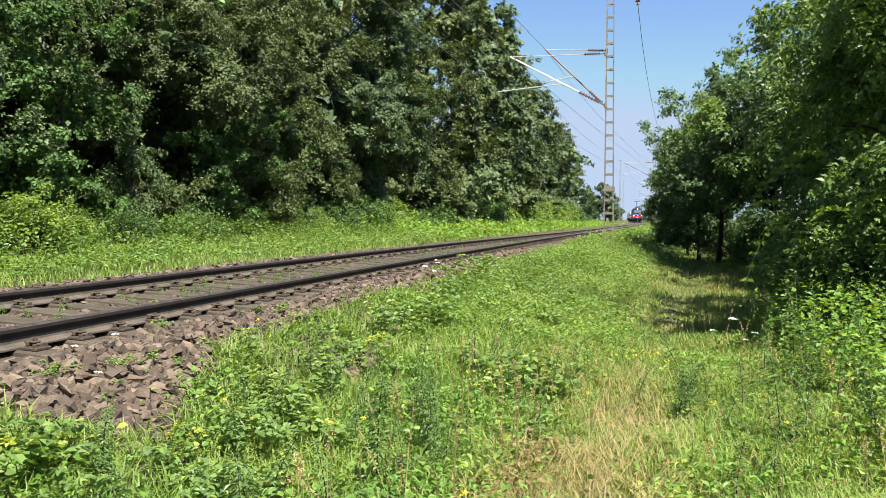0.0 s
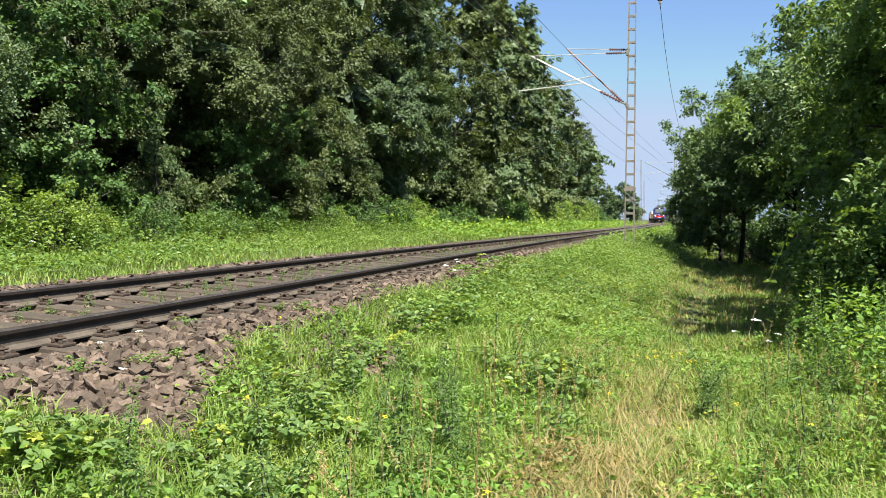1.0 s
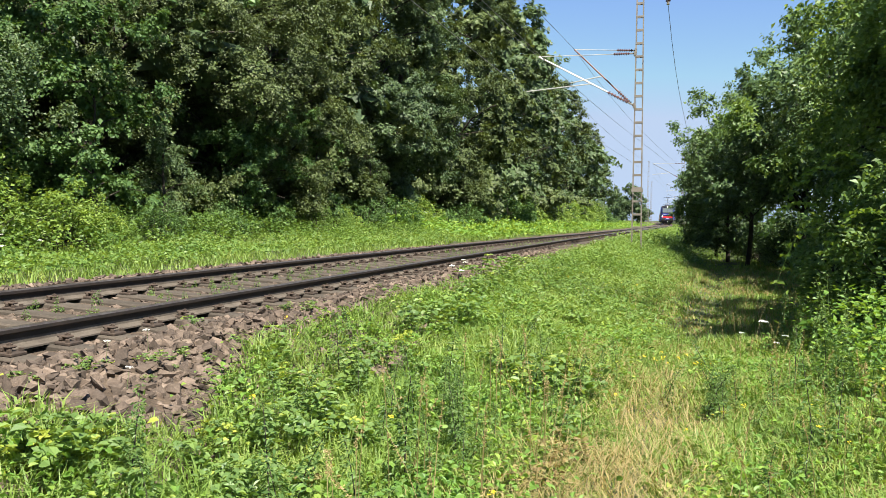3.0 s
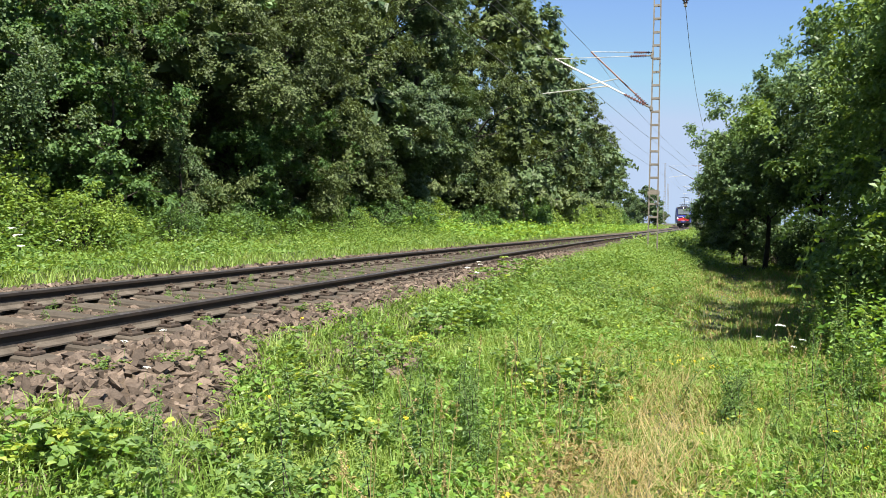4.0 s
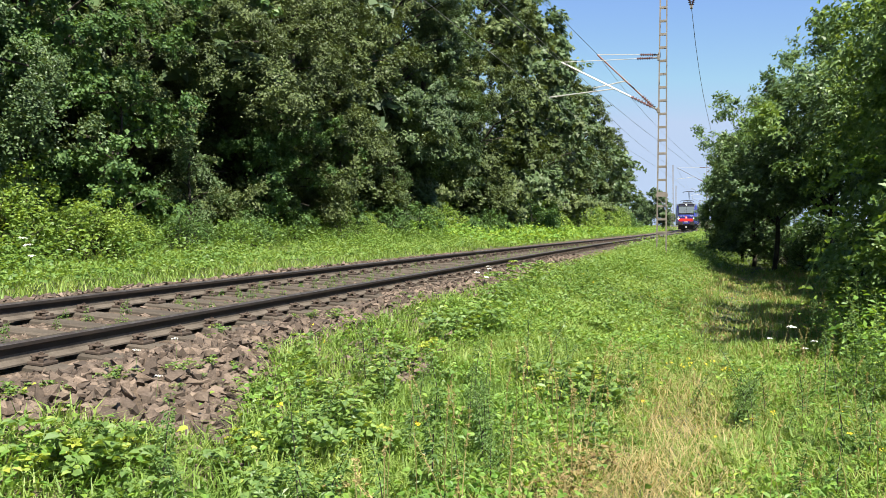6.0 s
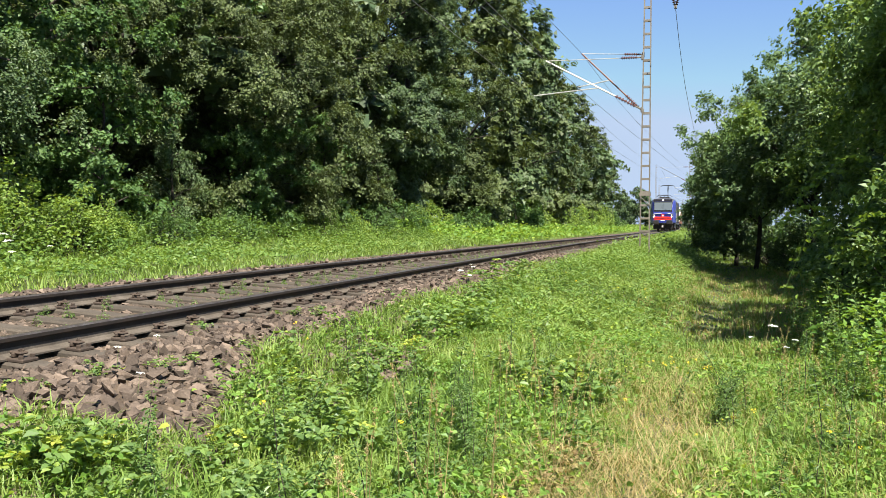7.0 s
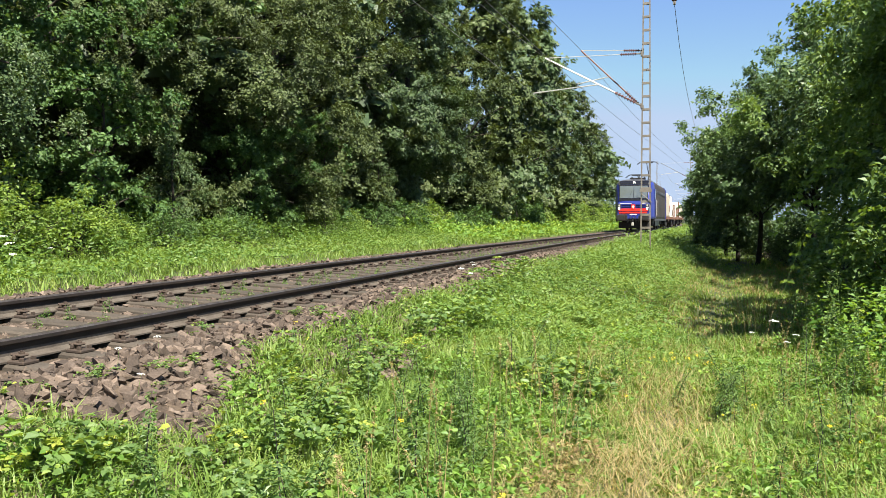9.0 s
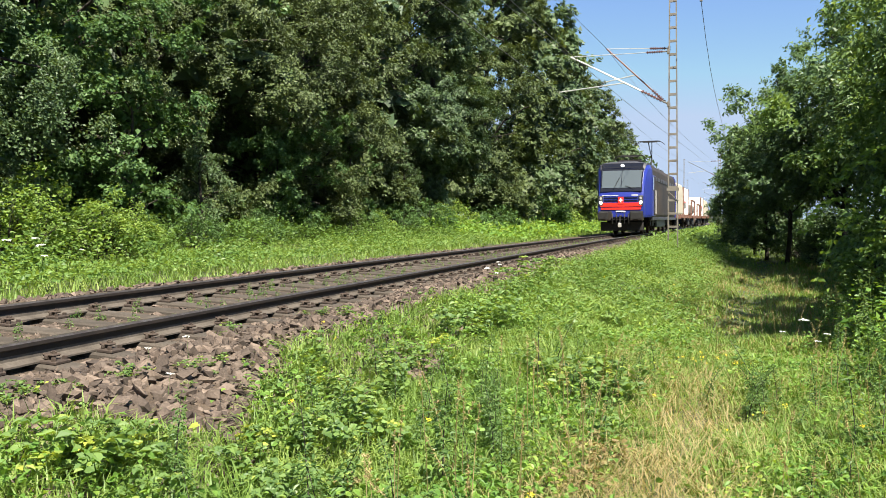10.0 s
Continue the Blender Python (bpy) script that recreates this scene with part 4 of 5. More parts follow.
        a = np.stack([np.interp(k, q, line[:, j]) for j in range(3)], 1) + rng.normal(0, 0.13 * L, (m, 3))
        at.append(a)
        nrm.append(out + rng.normal(0, 0.6, (m, 3)))
        size.append(np.full(m, min(0.3, leaf * 1.7)))
    at, nrm, size = np.concatenate(at), np.concatenate(nrm), np.concatenate(size)
    keep = at[:, 2] > 0.08
    make = leaf_shards if far else leaf_quads
    lv, lf = make(rng, at[keep], nrm[keep], size[keep], narrow)
    bv, bf = tubes(paths, 6)
    return mesh_from("trunk", bv, bf, M_BARK, smooth=True), mesh_from("crown", lv, lf, material)


def plant_tree(name, meshes, s, u, turn, scale, label, category, group, sink=0.05):
    p = spot(s, u, -sink)
    turn -= math.degrees(float(heading(s)))
    root = thing(name, pose(p.x, p.y, p.z, 0, 0, turn) @ Matrix.Diagonal((scale, scale, scale, 1)), label, category, group)
    tagged(child("trunk", meshes[0], root), kind="stuff" if name == "sapling" else "")
    child("crown", meshes[1], root)
    return root


FOREST = "trees in the wood beside the track"
HEDGE = "trees along the path"
LIGHT = -0.5        # the wood opens towards the track and the sun
near_oak = [tree_meshes(11, 16.5, 4.2, 0.085, 50, 2200, M_LEAF_FOREST, base=0.05, narrow=0.62, fine=6.5, facing=LIGHT, clump=(0.3, 0.62)),
            tree_meshes(12, 17.5, 4.2, 0.072, 52, 2500, M_LEAF_BIRCH, base=0.06, droop=0.9, narrow=0.7, fine=6.5, facing=LIGHT, clump=(0.26, 0.52)),
            tree_meshes(13, 16.0, 4.2, 0.105, 48, 1600, M_LEAF_MAPLE, base=0.04, narrow=0.8, fine=7.0, facing=LIGHT, clump=(0.3, 0.58)),
            tree_meshes(16, 17.5, 4.6, 0.10, 56, 1500, M_LEAF_OLIVE, base=0.05, narrow=0.65, fine=9.0, facing=LIGHT, clump=(0.4, 0.75), per_metre=1.4)]
near_oak.append(tree_meshes(17, 17.5, 4.6, 0.118, 56, 1750, M_LEAF_OLIVE, base=0.05, narrow=0.7, fine=13.0, facing=LIGHT, clump=(0.45, 0.85), per_metre=1.3, far=True))
near_oak.append(tree_meshes(18, 17.0, 4.6, 0.118, 56, 1750, M_LEAF_FOREST, base=0.05, narrow=0.7, fine=13.0, facing=LIGHT, clump=(0.45, 0.85), per_metre=1.3, far=True))
near_oak.append(tree_meshes(19, 17.0, 4.2, 0.085, 50, 2200, M_LEAF_OLIVE, base=0.05, narrow=0.62, fine=6.5, facing=LIGHT, clump=(0.3, 0.62)))
far_oak = [tree_meshes(14, 16.0, 4.5, 0.25, 52, 400, M_LEAF_OLIVE, base=0.03, narrow=0.7, facing=LIGHT, clump=(0.55, 1.0), per_metre=0.9, far=True),
           tree_meshes(15, 15.0, 4.4, 0.25, 52, 400, M_LEAF_FOREST, base=0.03, narrow=0.7, facing=LIGHT, clump=(0.55, 1.0), per_metre=0.9, far=True),
           tree_meshes(20, 16.0, 4.6, 0.5, 44, 120, M_LEAF_FOREST, base=0.03, narrow=0.8, clump=(0.7, 1.2), per_metre=0.8, far=True)]
TREES = [(-2, -12, 0, 1.0), (3.5, -10.6, 1, 1.0), (8.8, -12.2, 6, 1.1), (13.0, -10.4, 1, 1.0), (18.2, -11.0, 2, 0.92), (23.0, -11.6, 6, 1.1), (28.0, -10.8, 3, 1.0),
         (35.0, -11.6, 4, 1.08), (42.5, -10.6, 5, 1.08), (50.5, -11.0, 4, 1.16), (26.5, -9.4, 2, 0.62)]
KINDS = {0: "tall dense dark broadleaf tree at the edge of the wood", 1: "tall birch with drooping glossy foliage at the edge of the wood",
         2: "bright green maple at the edge of the wood", 3: "tall olive-green broadleaf tree at the edge of the wood", 4: "tall olive-green broadleaf tree at the edge of the wood",
         5: "tall dense dark broadleaf tree at the edge of the wood", 6: "tall olive-green broadleaf tree at the edge of the wood"}
for i, (s, u, k, sc) in enumerate(TREES):
    plant_tree("birch_tree" if k == 1 else "broadleaf_tree", near_oak[k], s, u, (i * 67) % 50 - 25, sc, KINDS[k], "tree", FOREST)
FAR = [(60, -10.6, 0, 1.3), (69, -10.8, 1, 1.4), (79, -10.9, 0, 1.12), (90, -11.1, 1, 1.12), (102, -11.2, 0, 1.08), (114, -11.2, 1, 1.0), (125, -10.8, 0, 0.92), (135, -11.0, 1, 0.85),
       (-4, -16, 0, 1.2), (14, -15.0, 1, 1.2), (22, -17.5, 1, 1.3), (27, -15.0, 0, 1.2), (37, -16.0, 1, 1.25), (6, -14.5, 1, 1.15), (3, -17, 1, 1.2), (10, -17.0, 0, 1.15), (18, -17.5, 0, 1.25), (30, -18, 1, 1.25), (45, -18, 0, 1.25), (62, -18, 1, 1.25)]
for i, (s, u, k, sc) in enumerate(FAR):
    plant_tree("broadleaf_tree", far_oak[k if u > -13 else 2], s, u, (i * 83) % 60 - 30, sc, "tall dense broadleaf tree deep in the wood", "tree", FOREST)


def bush_mesh(seed, height, radius, leaf, clumps, per, material, narrow=0.6, low=0.03, oval=False):
    rng = np.random.default_rng(seed)
    a = rng.uniform(0, 2 * np.pi, clumps)
    r = radius * np.sqrt(rng.uniform(0, 1, clumps))
    top = height * np.sqrt(np.clip(1 - (r / (radius * 1.1)) ** 2, 0.05, 1)) * rng.uniform(0.65, 1.1, clumps)
    z = top * rng.uniform(0.25, 1.0, clumps)
    c = np.stack([r * np.cos(a), r * np.sin(a), z], 1)
    paths = [[((r[i] * 0.25 * math.cos(a[i]), r[i] * 0.25 * math.sin(a[i]), -0.1), 0.022), (tuple(c[i] * [0.6, 0.6, 0.6]), 0.014), (tuple(c[i]), 0.005)] for i in range(0, clumps, 2)]
    size = rng.uniform(0.16, 0.34, clumps) * min(1.0, radius)
    k = np.repeat(np.arange(clumps), rng.poisson(per, clumps))
    m = len(k)
    d = rng.normal(size=(m, 3))
    d /= np.linalg.norm(d, axis=1, keepdims=True)
    at = c[k] + d * (size[k] * rng.uniform(0.3, 1, m) ** 0.5)[:, None]
    at[:, 2] = np.maximum(at[:, 2], low + 0.15 * low * np.sin(9 * at[:, 0] + 5 * at[:, 1]))
    nrm = d * 0.5 + np.array([0, 0, 0.9]) + rng.normal(0, 0.4, (m, 3))
    lv, lf = (leaf_ovals if oval else leaf_quads)(rng, at, nrm, leaf * rng.uniform(0.6, 1.3, m), narrow)
    tv, tf = tubes(paths, 5)
    return mesh_from("trunk", tv, tf, M_BARK), mesh_from("foliage", lv, lf, material)


def plant_bush(name, meshes, s, u, turn, scale, label, group):
    p = spot(s, u, -0.03)
    root = thing(name, pose(p.x, p.y, p.z, 0, 0, turn) @ Matrix.Diagonal((scale, scale, scale, 1)), label, "bush", group)
    child("trunk", meshes[0], root)
    child("foliage", meshes[1], root)
    return root


edge_bush = [bush_mesh(21, 2.6, 1.7, 0.15, 90, 34, M_LEAF_BUSH, 0.7), bush_mesh(22, 2.2, 1.6, 0.14, 80, 34, M_LEAF_MAPLE, 0.7), bush_mesh(23, 1.6, 1.5, 0.14, 70, 34, M_LEAF_MAPLE, 0.75)]
near_bush = [bush_mesh(26, 2.4, 1.6, 0.115, 100, 42, M_LEAF_BUSH, 0.7), bush_mesh(27, 2.2, 1.5, 0.095, 90, 50, M_LEAF_MAPLE, 0.75), bush_mesh(28, 1.6, 1.5, 0.085, 80, 55, M_HERB_BUSH, 0.6)]
deep_bush = bush_mesh(25, 2.2, 1.6, 0.085, 80, 40, M_LEAF_FOREST, 0.7)
rng = np.random.default_rng(77)
for i, s in enumerate(np.concatenate([np.arange(2, 50, 2.6), np.arange(50, 125, 4.5)])):
    k = int(rng.integers(1, 3)) if s < 33 else int(rng.integers(0, 3))
    plant_bush("bush", (near_bush if s < 33 else edge_bush)[k], float(s + rng.normal(0, 0.4)), float(-7.7 + rng.normal(0, 0.45)), float(rng.uniform(0, 360)), float(rng.uniform(0.42, 0.85)) * (1.7 if s > 50 else 1.0),
               "leafy green shrub at the foot of the wood", "shrubs at the foot of the wood")
for s, u, sc in ((15.5, -6.8, 0.6), (14.2, -7.2, 0.8), (16.6, -7.0, 0.5), (13.0, -6.9, 0.72)):
    plant_bush("bush", near_bush[0], s, u, s * 40, sc, "bright green leafy shrub in the sun", "shrubs at the foot of the wood")

sapling = [tree_meshes(51, 5.2, 1.5, 0.11, 26, 800, M_LEAF_MAPLE, base=0.08, droop=0.35, narrow=0.8, clump=(0.22, 0.42), per_metre=2.6),
           tree_meshes(52, 4.6, 1.3, 0.08, 26, 1300, M_LEAF_BIRCH, base=0.08, droop=0.7, narrow=0.65, clump=(0.2, 0.4), per_metre=2.6)]
for s, u, k, sc in ((10.4, -8.3, 1, 0.9), (12.0, -7.9, 0, 0.62), (18.6, -8.3, 0, 0.9), (21.4, -8.1, 1, 0.8), (25.8, -8.2, 0, 0.75), (31.5, -8.2, 0, 0.85), (37.0, -8.0, 1, 0.8)):
    plant_tree("sapling", sapling[k], s, u, s * 53, sc, "slender young tree before the edge of the wood", "tree", "saplings at the edge of the wood")

for i, s in enumerate(np.arange(-4, 60, 4.6)):
    plant_bush("understorey_bush", deep_bush, float(s), float(-14.5 + rng.normal(0, 0.8)), float(rng.uniform(0, 360)), float(rng.uniform(2.6, 3.2)),
               "tall dark shrub deep in the wood", "shrubs deep in the wood")

# trees along the path
SUNNY = math.pi + 0.7
hedge = [tree_meshes(31, 7.6, 2.6, 0.075, 50, 2300, M_LEAF_RIGHT, base=0.18, droop=0.3, narrow=0.65, facing=SUNNY, clump=(0.22, 0.48), per_metre=2.4),
         tree_meshes(32, 7.6, 2.6, 0.10, 46, 1500, M_LEAF_RIGHT, base=0.08, droop=0.25, narrow=0.65, facing=SUNNY, clump=(0.25, 0.52), per_metre=2.2),
         tree_meshes(33, 7.4, 2.6, 0.12, 54, 1250, M_LEAF_DARK, base=0.14, droop=0.3, narrow=0.6, facing=SUNNY, clump=(0.25, 0.55), per_metre=2.2, far=True)]
hedge.append(tree_meshes(34, 7.6, 2.6, 0.11, 50, 1300, M_LEAF_DARK, base=0.3, droop=0.2, narrow=0.6, facing=SUNNY, clump=(0.25, 0.55), per_metre=2.2, far=True))
RIGHT = [(14.2, 10.2, 0, 1.25), (18.6, 10.7, 0, 1.3), (23.5, 12.8, 1, 1.35), (27.5, 12.6, 3, 1.35), (33.0, 11.2, 3, 1.35), (37.0, 9.7, 3, 1.3), (41.5, 8.0, 3, 1.15), (46.0, 7.3, 2, 1.02),
         (21.0, 16.0, 2, 1.35), (28.5, 15.5, 2, 1.35), (52.0, 6.8, 2, 0.97), (60.0, 6.8, 2, 0.97)]
for i, (s, u, k, sc) in enumerate(RIGHT):
    plant_tree("broadleaf_tree", hedge[k], s, u, (i * 71) % 50 - 25, sc, "dark green dense broadleaf tree along the grassy path" if k > 1 else "dense sunlit broadleaf tree overhanging the grassy path", "tree", HEDGE)
path_bush = bush_mesh(24, 1.9, 1.3, 0.10, 90, 42, M_LEAF_DARK)
for i, (s, u, sc) in enumerate([(15.5, 10.4, 1.0), (19.5, 10.8, 0.9), (24.0, 11.6, 1.0), (29.0, 11.8, 1.0), (34.5, 10.8, 1.0), (38.8, 9.6, 1.0), (43.5, 9.2, 1.0), (11.0, 10.5, 0.9), (49.0, 8.8, 1.1), (55.0, 8.4, 1.1)]):
    plant_bush("bush", path_bush, s, u, i * 57, sc, "dark leafy shrub under the trees by the path", "shrubs along the path")
for i, (s, u, sc) in enumerate([(21.0, 13.2, 1.5), (24.5, 13.6, 1.6), (28.0, 13.0, 1.6), (31.5, 12.4, 1.6), (35.0, 11.8, 1.6), (38.5, 11.0, 1.6), (42.0, 10.4, 1.6), (46.0, 9.6, 1.5), (26.0, 16.5, 1.8), (33.0, 15.5, 1.8), (40.0, 13.6, 1.8), (50.0, 10.5, 1.6)]):
    plant_bush("bush", path_bush, s, u, i * 83, sc, "tall dark shrub behind the trees by the path", "shrubs along the path")
thicket = bush_mesh(29, 2.9, 1.9, 0.088, 150, 62, M_LEAF_RIGHT, 0.72, low=0.75, oval=True)
for s, u, sc in ((13.3, 8.95, 1.0), (11.6, 9.9, 0.95), (15.6, 9.8, 0.95)):
    plant_bush("bramble_bush", thicket, s, u, s * 31, sc, "overhanging bramble thicket with glossy dark leaves", "shrubs along the path")
bank_bush = bush_mesh(30, 1.0, 0.8, 0.07, 50, 55, M_HERB_BUSH, 0.6)
for s, u, sc in ((12.0, 8.3, 0.55), (10.6, 8.8, 0.55), (13.1, 7.6, 0.5), (22.6, 8.9, 0.8), (25.5, 9.4, 0.9)):
    plant_bush("bush", bank_bush, s, u, s * 31, sc, "low sunlit shrub at the foot of the trees", "shrubs along the path")


def hanging_cane(seed, s, u, z0, drop):
    """One bramble cane that arches out and hangs down, with leaves in threes."""
    rng = np.random.default_rng(seed)
    x, y = plan(s, u)
    root = thing("bramble_cane", pose(float(x), float(y), z0, 0, 0, 180 - math.degrees(float(heading(s)))), "bramble cane hanging from the thicket with pale leaves", "bramble", "hanging bramble canes")
    q = np.linspace(0, 1, 9)
    p = np.stack([0.75 * q, 0.1 * np.sin(3 * q), 0.25 * np.sin(2.4 * q) - drop * q ** 2.2], 1)
    v, f = tubes([[(c, 0.007 - 0.004 * k) for c, k in zip(p, q)]], 5)
    child("cane", mesh_from("cane", v, f, M_HERB), root)
    at, size = [], []
    for k in np.linspace(0.2, 1.0, 11):
        c = np.array([np.interp(k, q, p[:, j]) for j in range(3)])
        a = rng.uniform(0, 6.28)
        for leaf in range(3):
            at.append(c + np.array([math.cos(a + leaf * 1.7), math.sin(a + leaf * 1.7), 0.1]) * 0.055)
            size.append(rng.uniform(0.075, 0.11))
    nrm = np.array([0.3, -0.5, 0.8]) + rng.normal(0, 0.35, (len(at), 3))
    lv, lf = leaf_ovals(rng, np.array(at), nrm, np.array(size), 0.75)
    tagged(child("leaf_spray", mesh_from("leaf_spray", lv, lf, M_LEAF_BUSH), root), kind="stuff")


for i, (s, u, z, drop) in enumerate(((12.9, 7.45, 0.75, 1.15), (13.6, 7.4, 0.95, 0.5), (12.3, 8.0, 0.85, 0.6), (14.4, 7.8, 1.5, 0.5), (13.1, 7.9, 1.6, 0.4), (11.6, 8.4, 1.0, 0.7))):
    hanging_cane(i, s, u, z, drop)
# far off beyond the bend
far_round = tree_meshes(41, 9.0, 3.6, 0.42, 44, 150, M_LEAF_FOREST, base=0.08, clump=(0.5, 0.9), per_metre=1.0, far=True)
for i, (s, u, sc) in enumerate([(205, -7.5, 1.0), (225, -12.0, 0.9), (300, 12, 0.9), (320, 20, 1.0), (340, 6, 0.8), (345, -6, 0.8), (360, 30, 1.1), (330, -16, 0.9)]):
    plant_tree("distant_tree", far_round, s, u, i * 51, sc, "distant round tree near the horizon", "tree", "distant trees")

# ---- grass ----


def scatter(rng, count, s0, s1, u0, u1, power=1.0):
    s = s0 + (s1 - s0) * rng.uniform(0, 1, count) ** power
    u = rng.uniform(u0, u1, count)
    return s, u


def field(s, u):
    """Patchiness of the growth, 0 to 1."""
    x, y = plan(s, u)
    return np.clip(0.5 + 0.9 * np.array([noise.noise((a * 0.7, b * 0.7, 3.1)) for a, b in zip(x, y)]), 0, 1)


def is_bed(s, u):
    """Bare gravel, where hardly anything grows."""
    x, y = plan(s, u)
    edge = np.where(u > 0, np.interp(s, [3.4, 4.3, 4.6, 5.0, 5.5, 6.1, 7, 8, 9.3, 12, 16, 26, 40], [1.2, 1.5, 2.2, 2.6, 2.5, 2.15, 1.95, 1.85, 1.75, 1.6, 1.45, 1.35, 1.35]), 2.75)
    wob = 0.26 * np.array([noise.noise((a * 0.9, b * 0.9, 9.0)) for a, b in zip(x, y)])
    return np.abs(u) < edge + wob


def path_middle(s):
    return np.interp(s, [0, 7, 13, 25, 45, 80], [4.9, 5.25, 5.5, 6.3, 7.4, 8.5])


def grass_patch(name, seed, count, s0, s1, u0, u1, h0, h1, w, material, label, power=1.0, dry=0.0, keep_path=0.85):
    rng = np.random.default_rng(seed)
    ts, tu = scatter(rng, count // 14, s0, s1, u0, u1, power)
    pick = rng.integers(0, len(ts), count)
    loose = rng.uniform(0, 1, count) < 0.35
    es, eu = scatter(rng, count, s0, s1, u0, u1, power)
    s = np.where(loose, es, ts[pick] + rng.normal(0, 4.5 * w, count))
    u = np.where(loose, eu, tu[pick] + rng.normal(0, 4.5 * w, count))
    ok = ~is_bed(s, u)
    trod = np.exp(-((u - path_middle(s)) / 0.38) ** 2) * (u > 0)
    ok &= rng.uniform(0, 1, count) > trod * (1 - keep_path)
    s, u, trod = s[ok], u[ok], trod[ok]
    f = field(s, u)
    x, y = plan(s, u)
    at = np.stack([x, y, ground(s, u) - 0.04], 1)
    h = (h0 + (h1 - h0) * f * rng.uniform(0.3, 1.0, len(s))) * (1 - 0.6 * trod)
    v, q = blades(rng, at, h, w * rng.uniform(0.6, 1.4, len(s)), rng.uniform(0.15, 1.25, len(s)))
    ob = new(name, mesh_from(name, v, q, material))
    return tagged(ob, label, "grass", kind="stuff")


grass_patch("grass", 51, 110000, 2.5, 14, 1.8, 9.5, 0.10, 0.42, 0.012, M_GRASS, "lush green grass beside the track", power=1.3)
grass_patch("grass", 52, 58000, 10.5, 40, 1.7, 9.5, 0.08, 0.28, 0.02, M_GRASS, "lush green grass on the bank", power=1.4)
grass_patch("grass", 53, 24000, 38, 130, 1.7, 12, 0.10, 0.26, 0.05, M_GRASS, "lush green grass on the bank", power=1.4)
grass_patch("grass", 54, 34000, 3, 30, -9, -2.7, 0.06, 0.32, 0.02, M_GRASS, "sunlit grass strip below the wood", power=1.2)
grass_patch("grass", 55, 21000, 28, 150, -9, -2.5, 0.08, 0.36, 0.05, M_GRASS, "sunlit grass strip below the wood", power=1.4)
grass_patch("grass", 58, 7000, 125, 380, -25, 25, 0.15, 0.5, 0.25, M_GRASS, "far meadow grass along the line", power=1.2)
grass_patch("dry_grass", 56, 22000, 2.5, 13, 4.2, 9.5, 0.08, 0.42, 0.006, M_DRY, "dry yellow grass by the path", power=1.2, keep_path=1.0)
grass_patch("dry_grass", 57, 9000, 12, 40, 4.5, 9.5, 0.08, 0.4, 0.014, M_DRY, "dry yellow grass by the path", power=1.3, keep_path=1.0)


def weed_patch(name, seed, plants, s0, s1, u0, u1, height, leaf, label, material, per=16, power=1.2, spread=0.16, narrow=0.7, oval=False):
    """Low broad-leaved plants: a few stems each with a tuft of leaves."""
    rng = np.random.default_rng(seed)
    s, u = scatter(rng, plants, s0, s1, u0, u1, power)
    f = field(s * 1.0 + 31, u)
    ok = ~is_bed(s, u) & (np.abs(u - path_middle(s)) > 0.4) & (f > rng.uniform(0.15, 0.75, plants))
    s, u, f = s[ok], u[ok], f[ok]
    x, y = plan(s, u)
    g = ground(s, u)
    k = np.repeat(np.arange(len(s)), rng.poisson(per, len(s)))
    m = len(k)
    rise = np.where(u < 0, 0.6 + 0.9 * np.clip((-u - 3.6) / 4, 0, 1), 1.0)
    z = height * rise[k] * (0.45 + 0.75 * f[k]) * rng.uniform(0.25, 1.0, m)
    at = np.stack([x[k] + rng.normal(0, spread, m), y[k] + rng.normal(0, spread, m), g[k] + z], 1)
    nrm = np.array([0, 0, 1.0]) + rng.normal(0, 0.42, (m, 3))
    lv, lf = (leaf_ovals if oval else leaf_quads)(rng, at, nrm, leaf * rng.uniform(0.55, 1.4, m), narrow)
    ob = new(name, mesh_from(name, lv, lf, material))
    return tagged(ob, label, "weeds", kind="stuff")


weed_patch("weeds", 61, 1500, 2.6, 13, 1.9, 8.5, 0.26, 0.045, "bright green brambles and nettles on the bank", M_WEED, oval=True)
weed_patch("weeds", 69, 1100, 14, 24, 2.1, 5.2, 0.3, 0.055, "bright green brambles and nettles on the bank", M_WEED_LOW, spread=0.22)
weed_patch("weeds", 62, 2200, 21, 48, 2.9, 5.2, 0.4, 0.06, "bright green brambles and nettles on the bank", M_WEED_LOW, spread=0.25)
weed_patch("weeds", 68, 700, 10, 16, 1.9, 6.0, 0.24, 0.055, "bright green brambles and nettles on the bank", M_WEED_LOW, spread=0.22)
weed_patch("weeds", 63, 900, 40, 110, 2.2, 6.0, 0.4, 0.14, "bright green brambles and nettles on the bank", M_WEED_LOW, spread=0.5)
weed_patch("weeds", 64, 2000, 4, 40, -6.0, -3.4, 0.34, 0.075, "low green weeds below the wood", M_WEED_LOW, spread=0.25)
weed_patch("nettles", 67, 2000, 4, 42, -8.6, -5.0, 0.5, 0.085, "knee-high green nettles before the wood", M_HERB_BUSH, spread=0.22)
weed_patch("weeds", 65, 1500, 38, 140, -8.5, -3.2, 0.5, 0.22, "low green weeds below the wood", M_WEED, spread=0.5)
weed_patch("weeds", 66, 500, 5, 14, 7.2, 9.5, 0.9, 0.07, "tall weeds at the foot of the trees", M_WEED, per=30, spread=0.2)

grass_patch("grass", 59, 14000, -9, 2.6, 1.8, 9.5, 0.10, 0.40, 0.02, M_GRASS, "lush green grass beside the track")


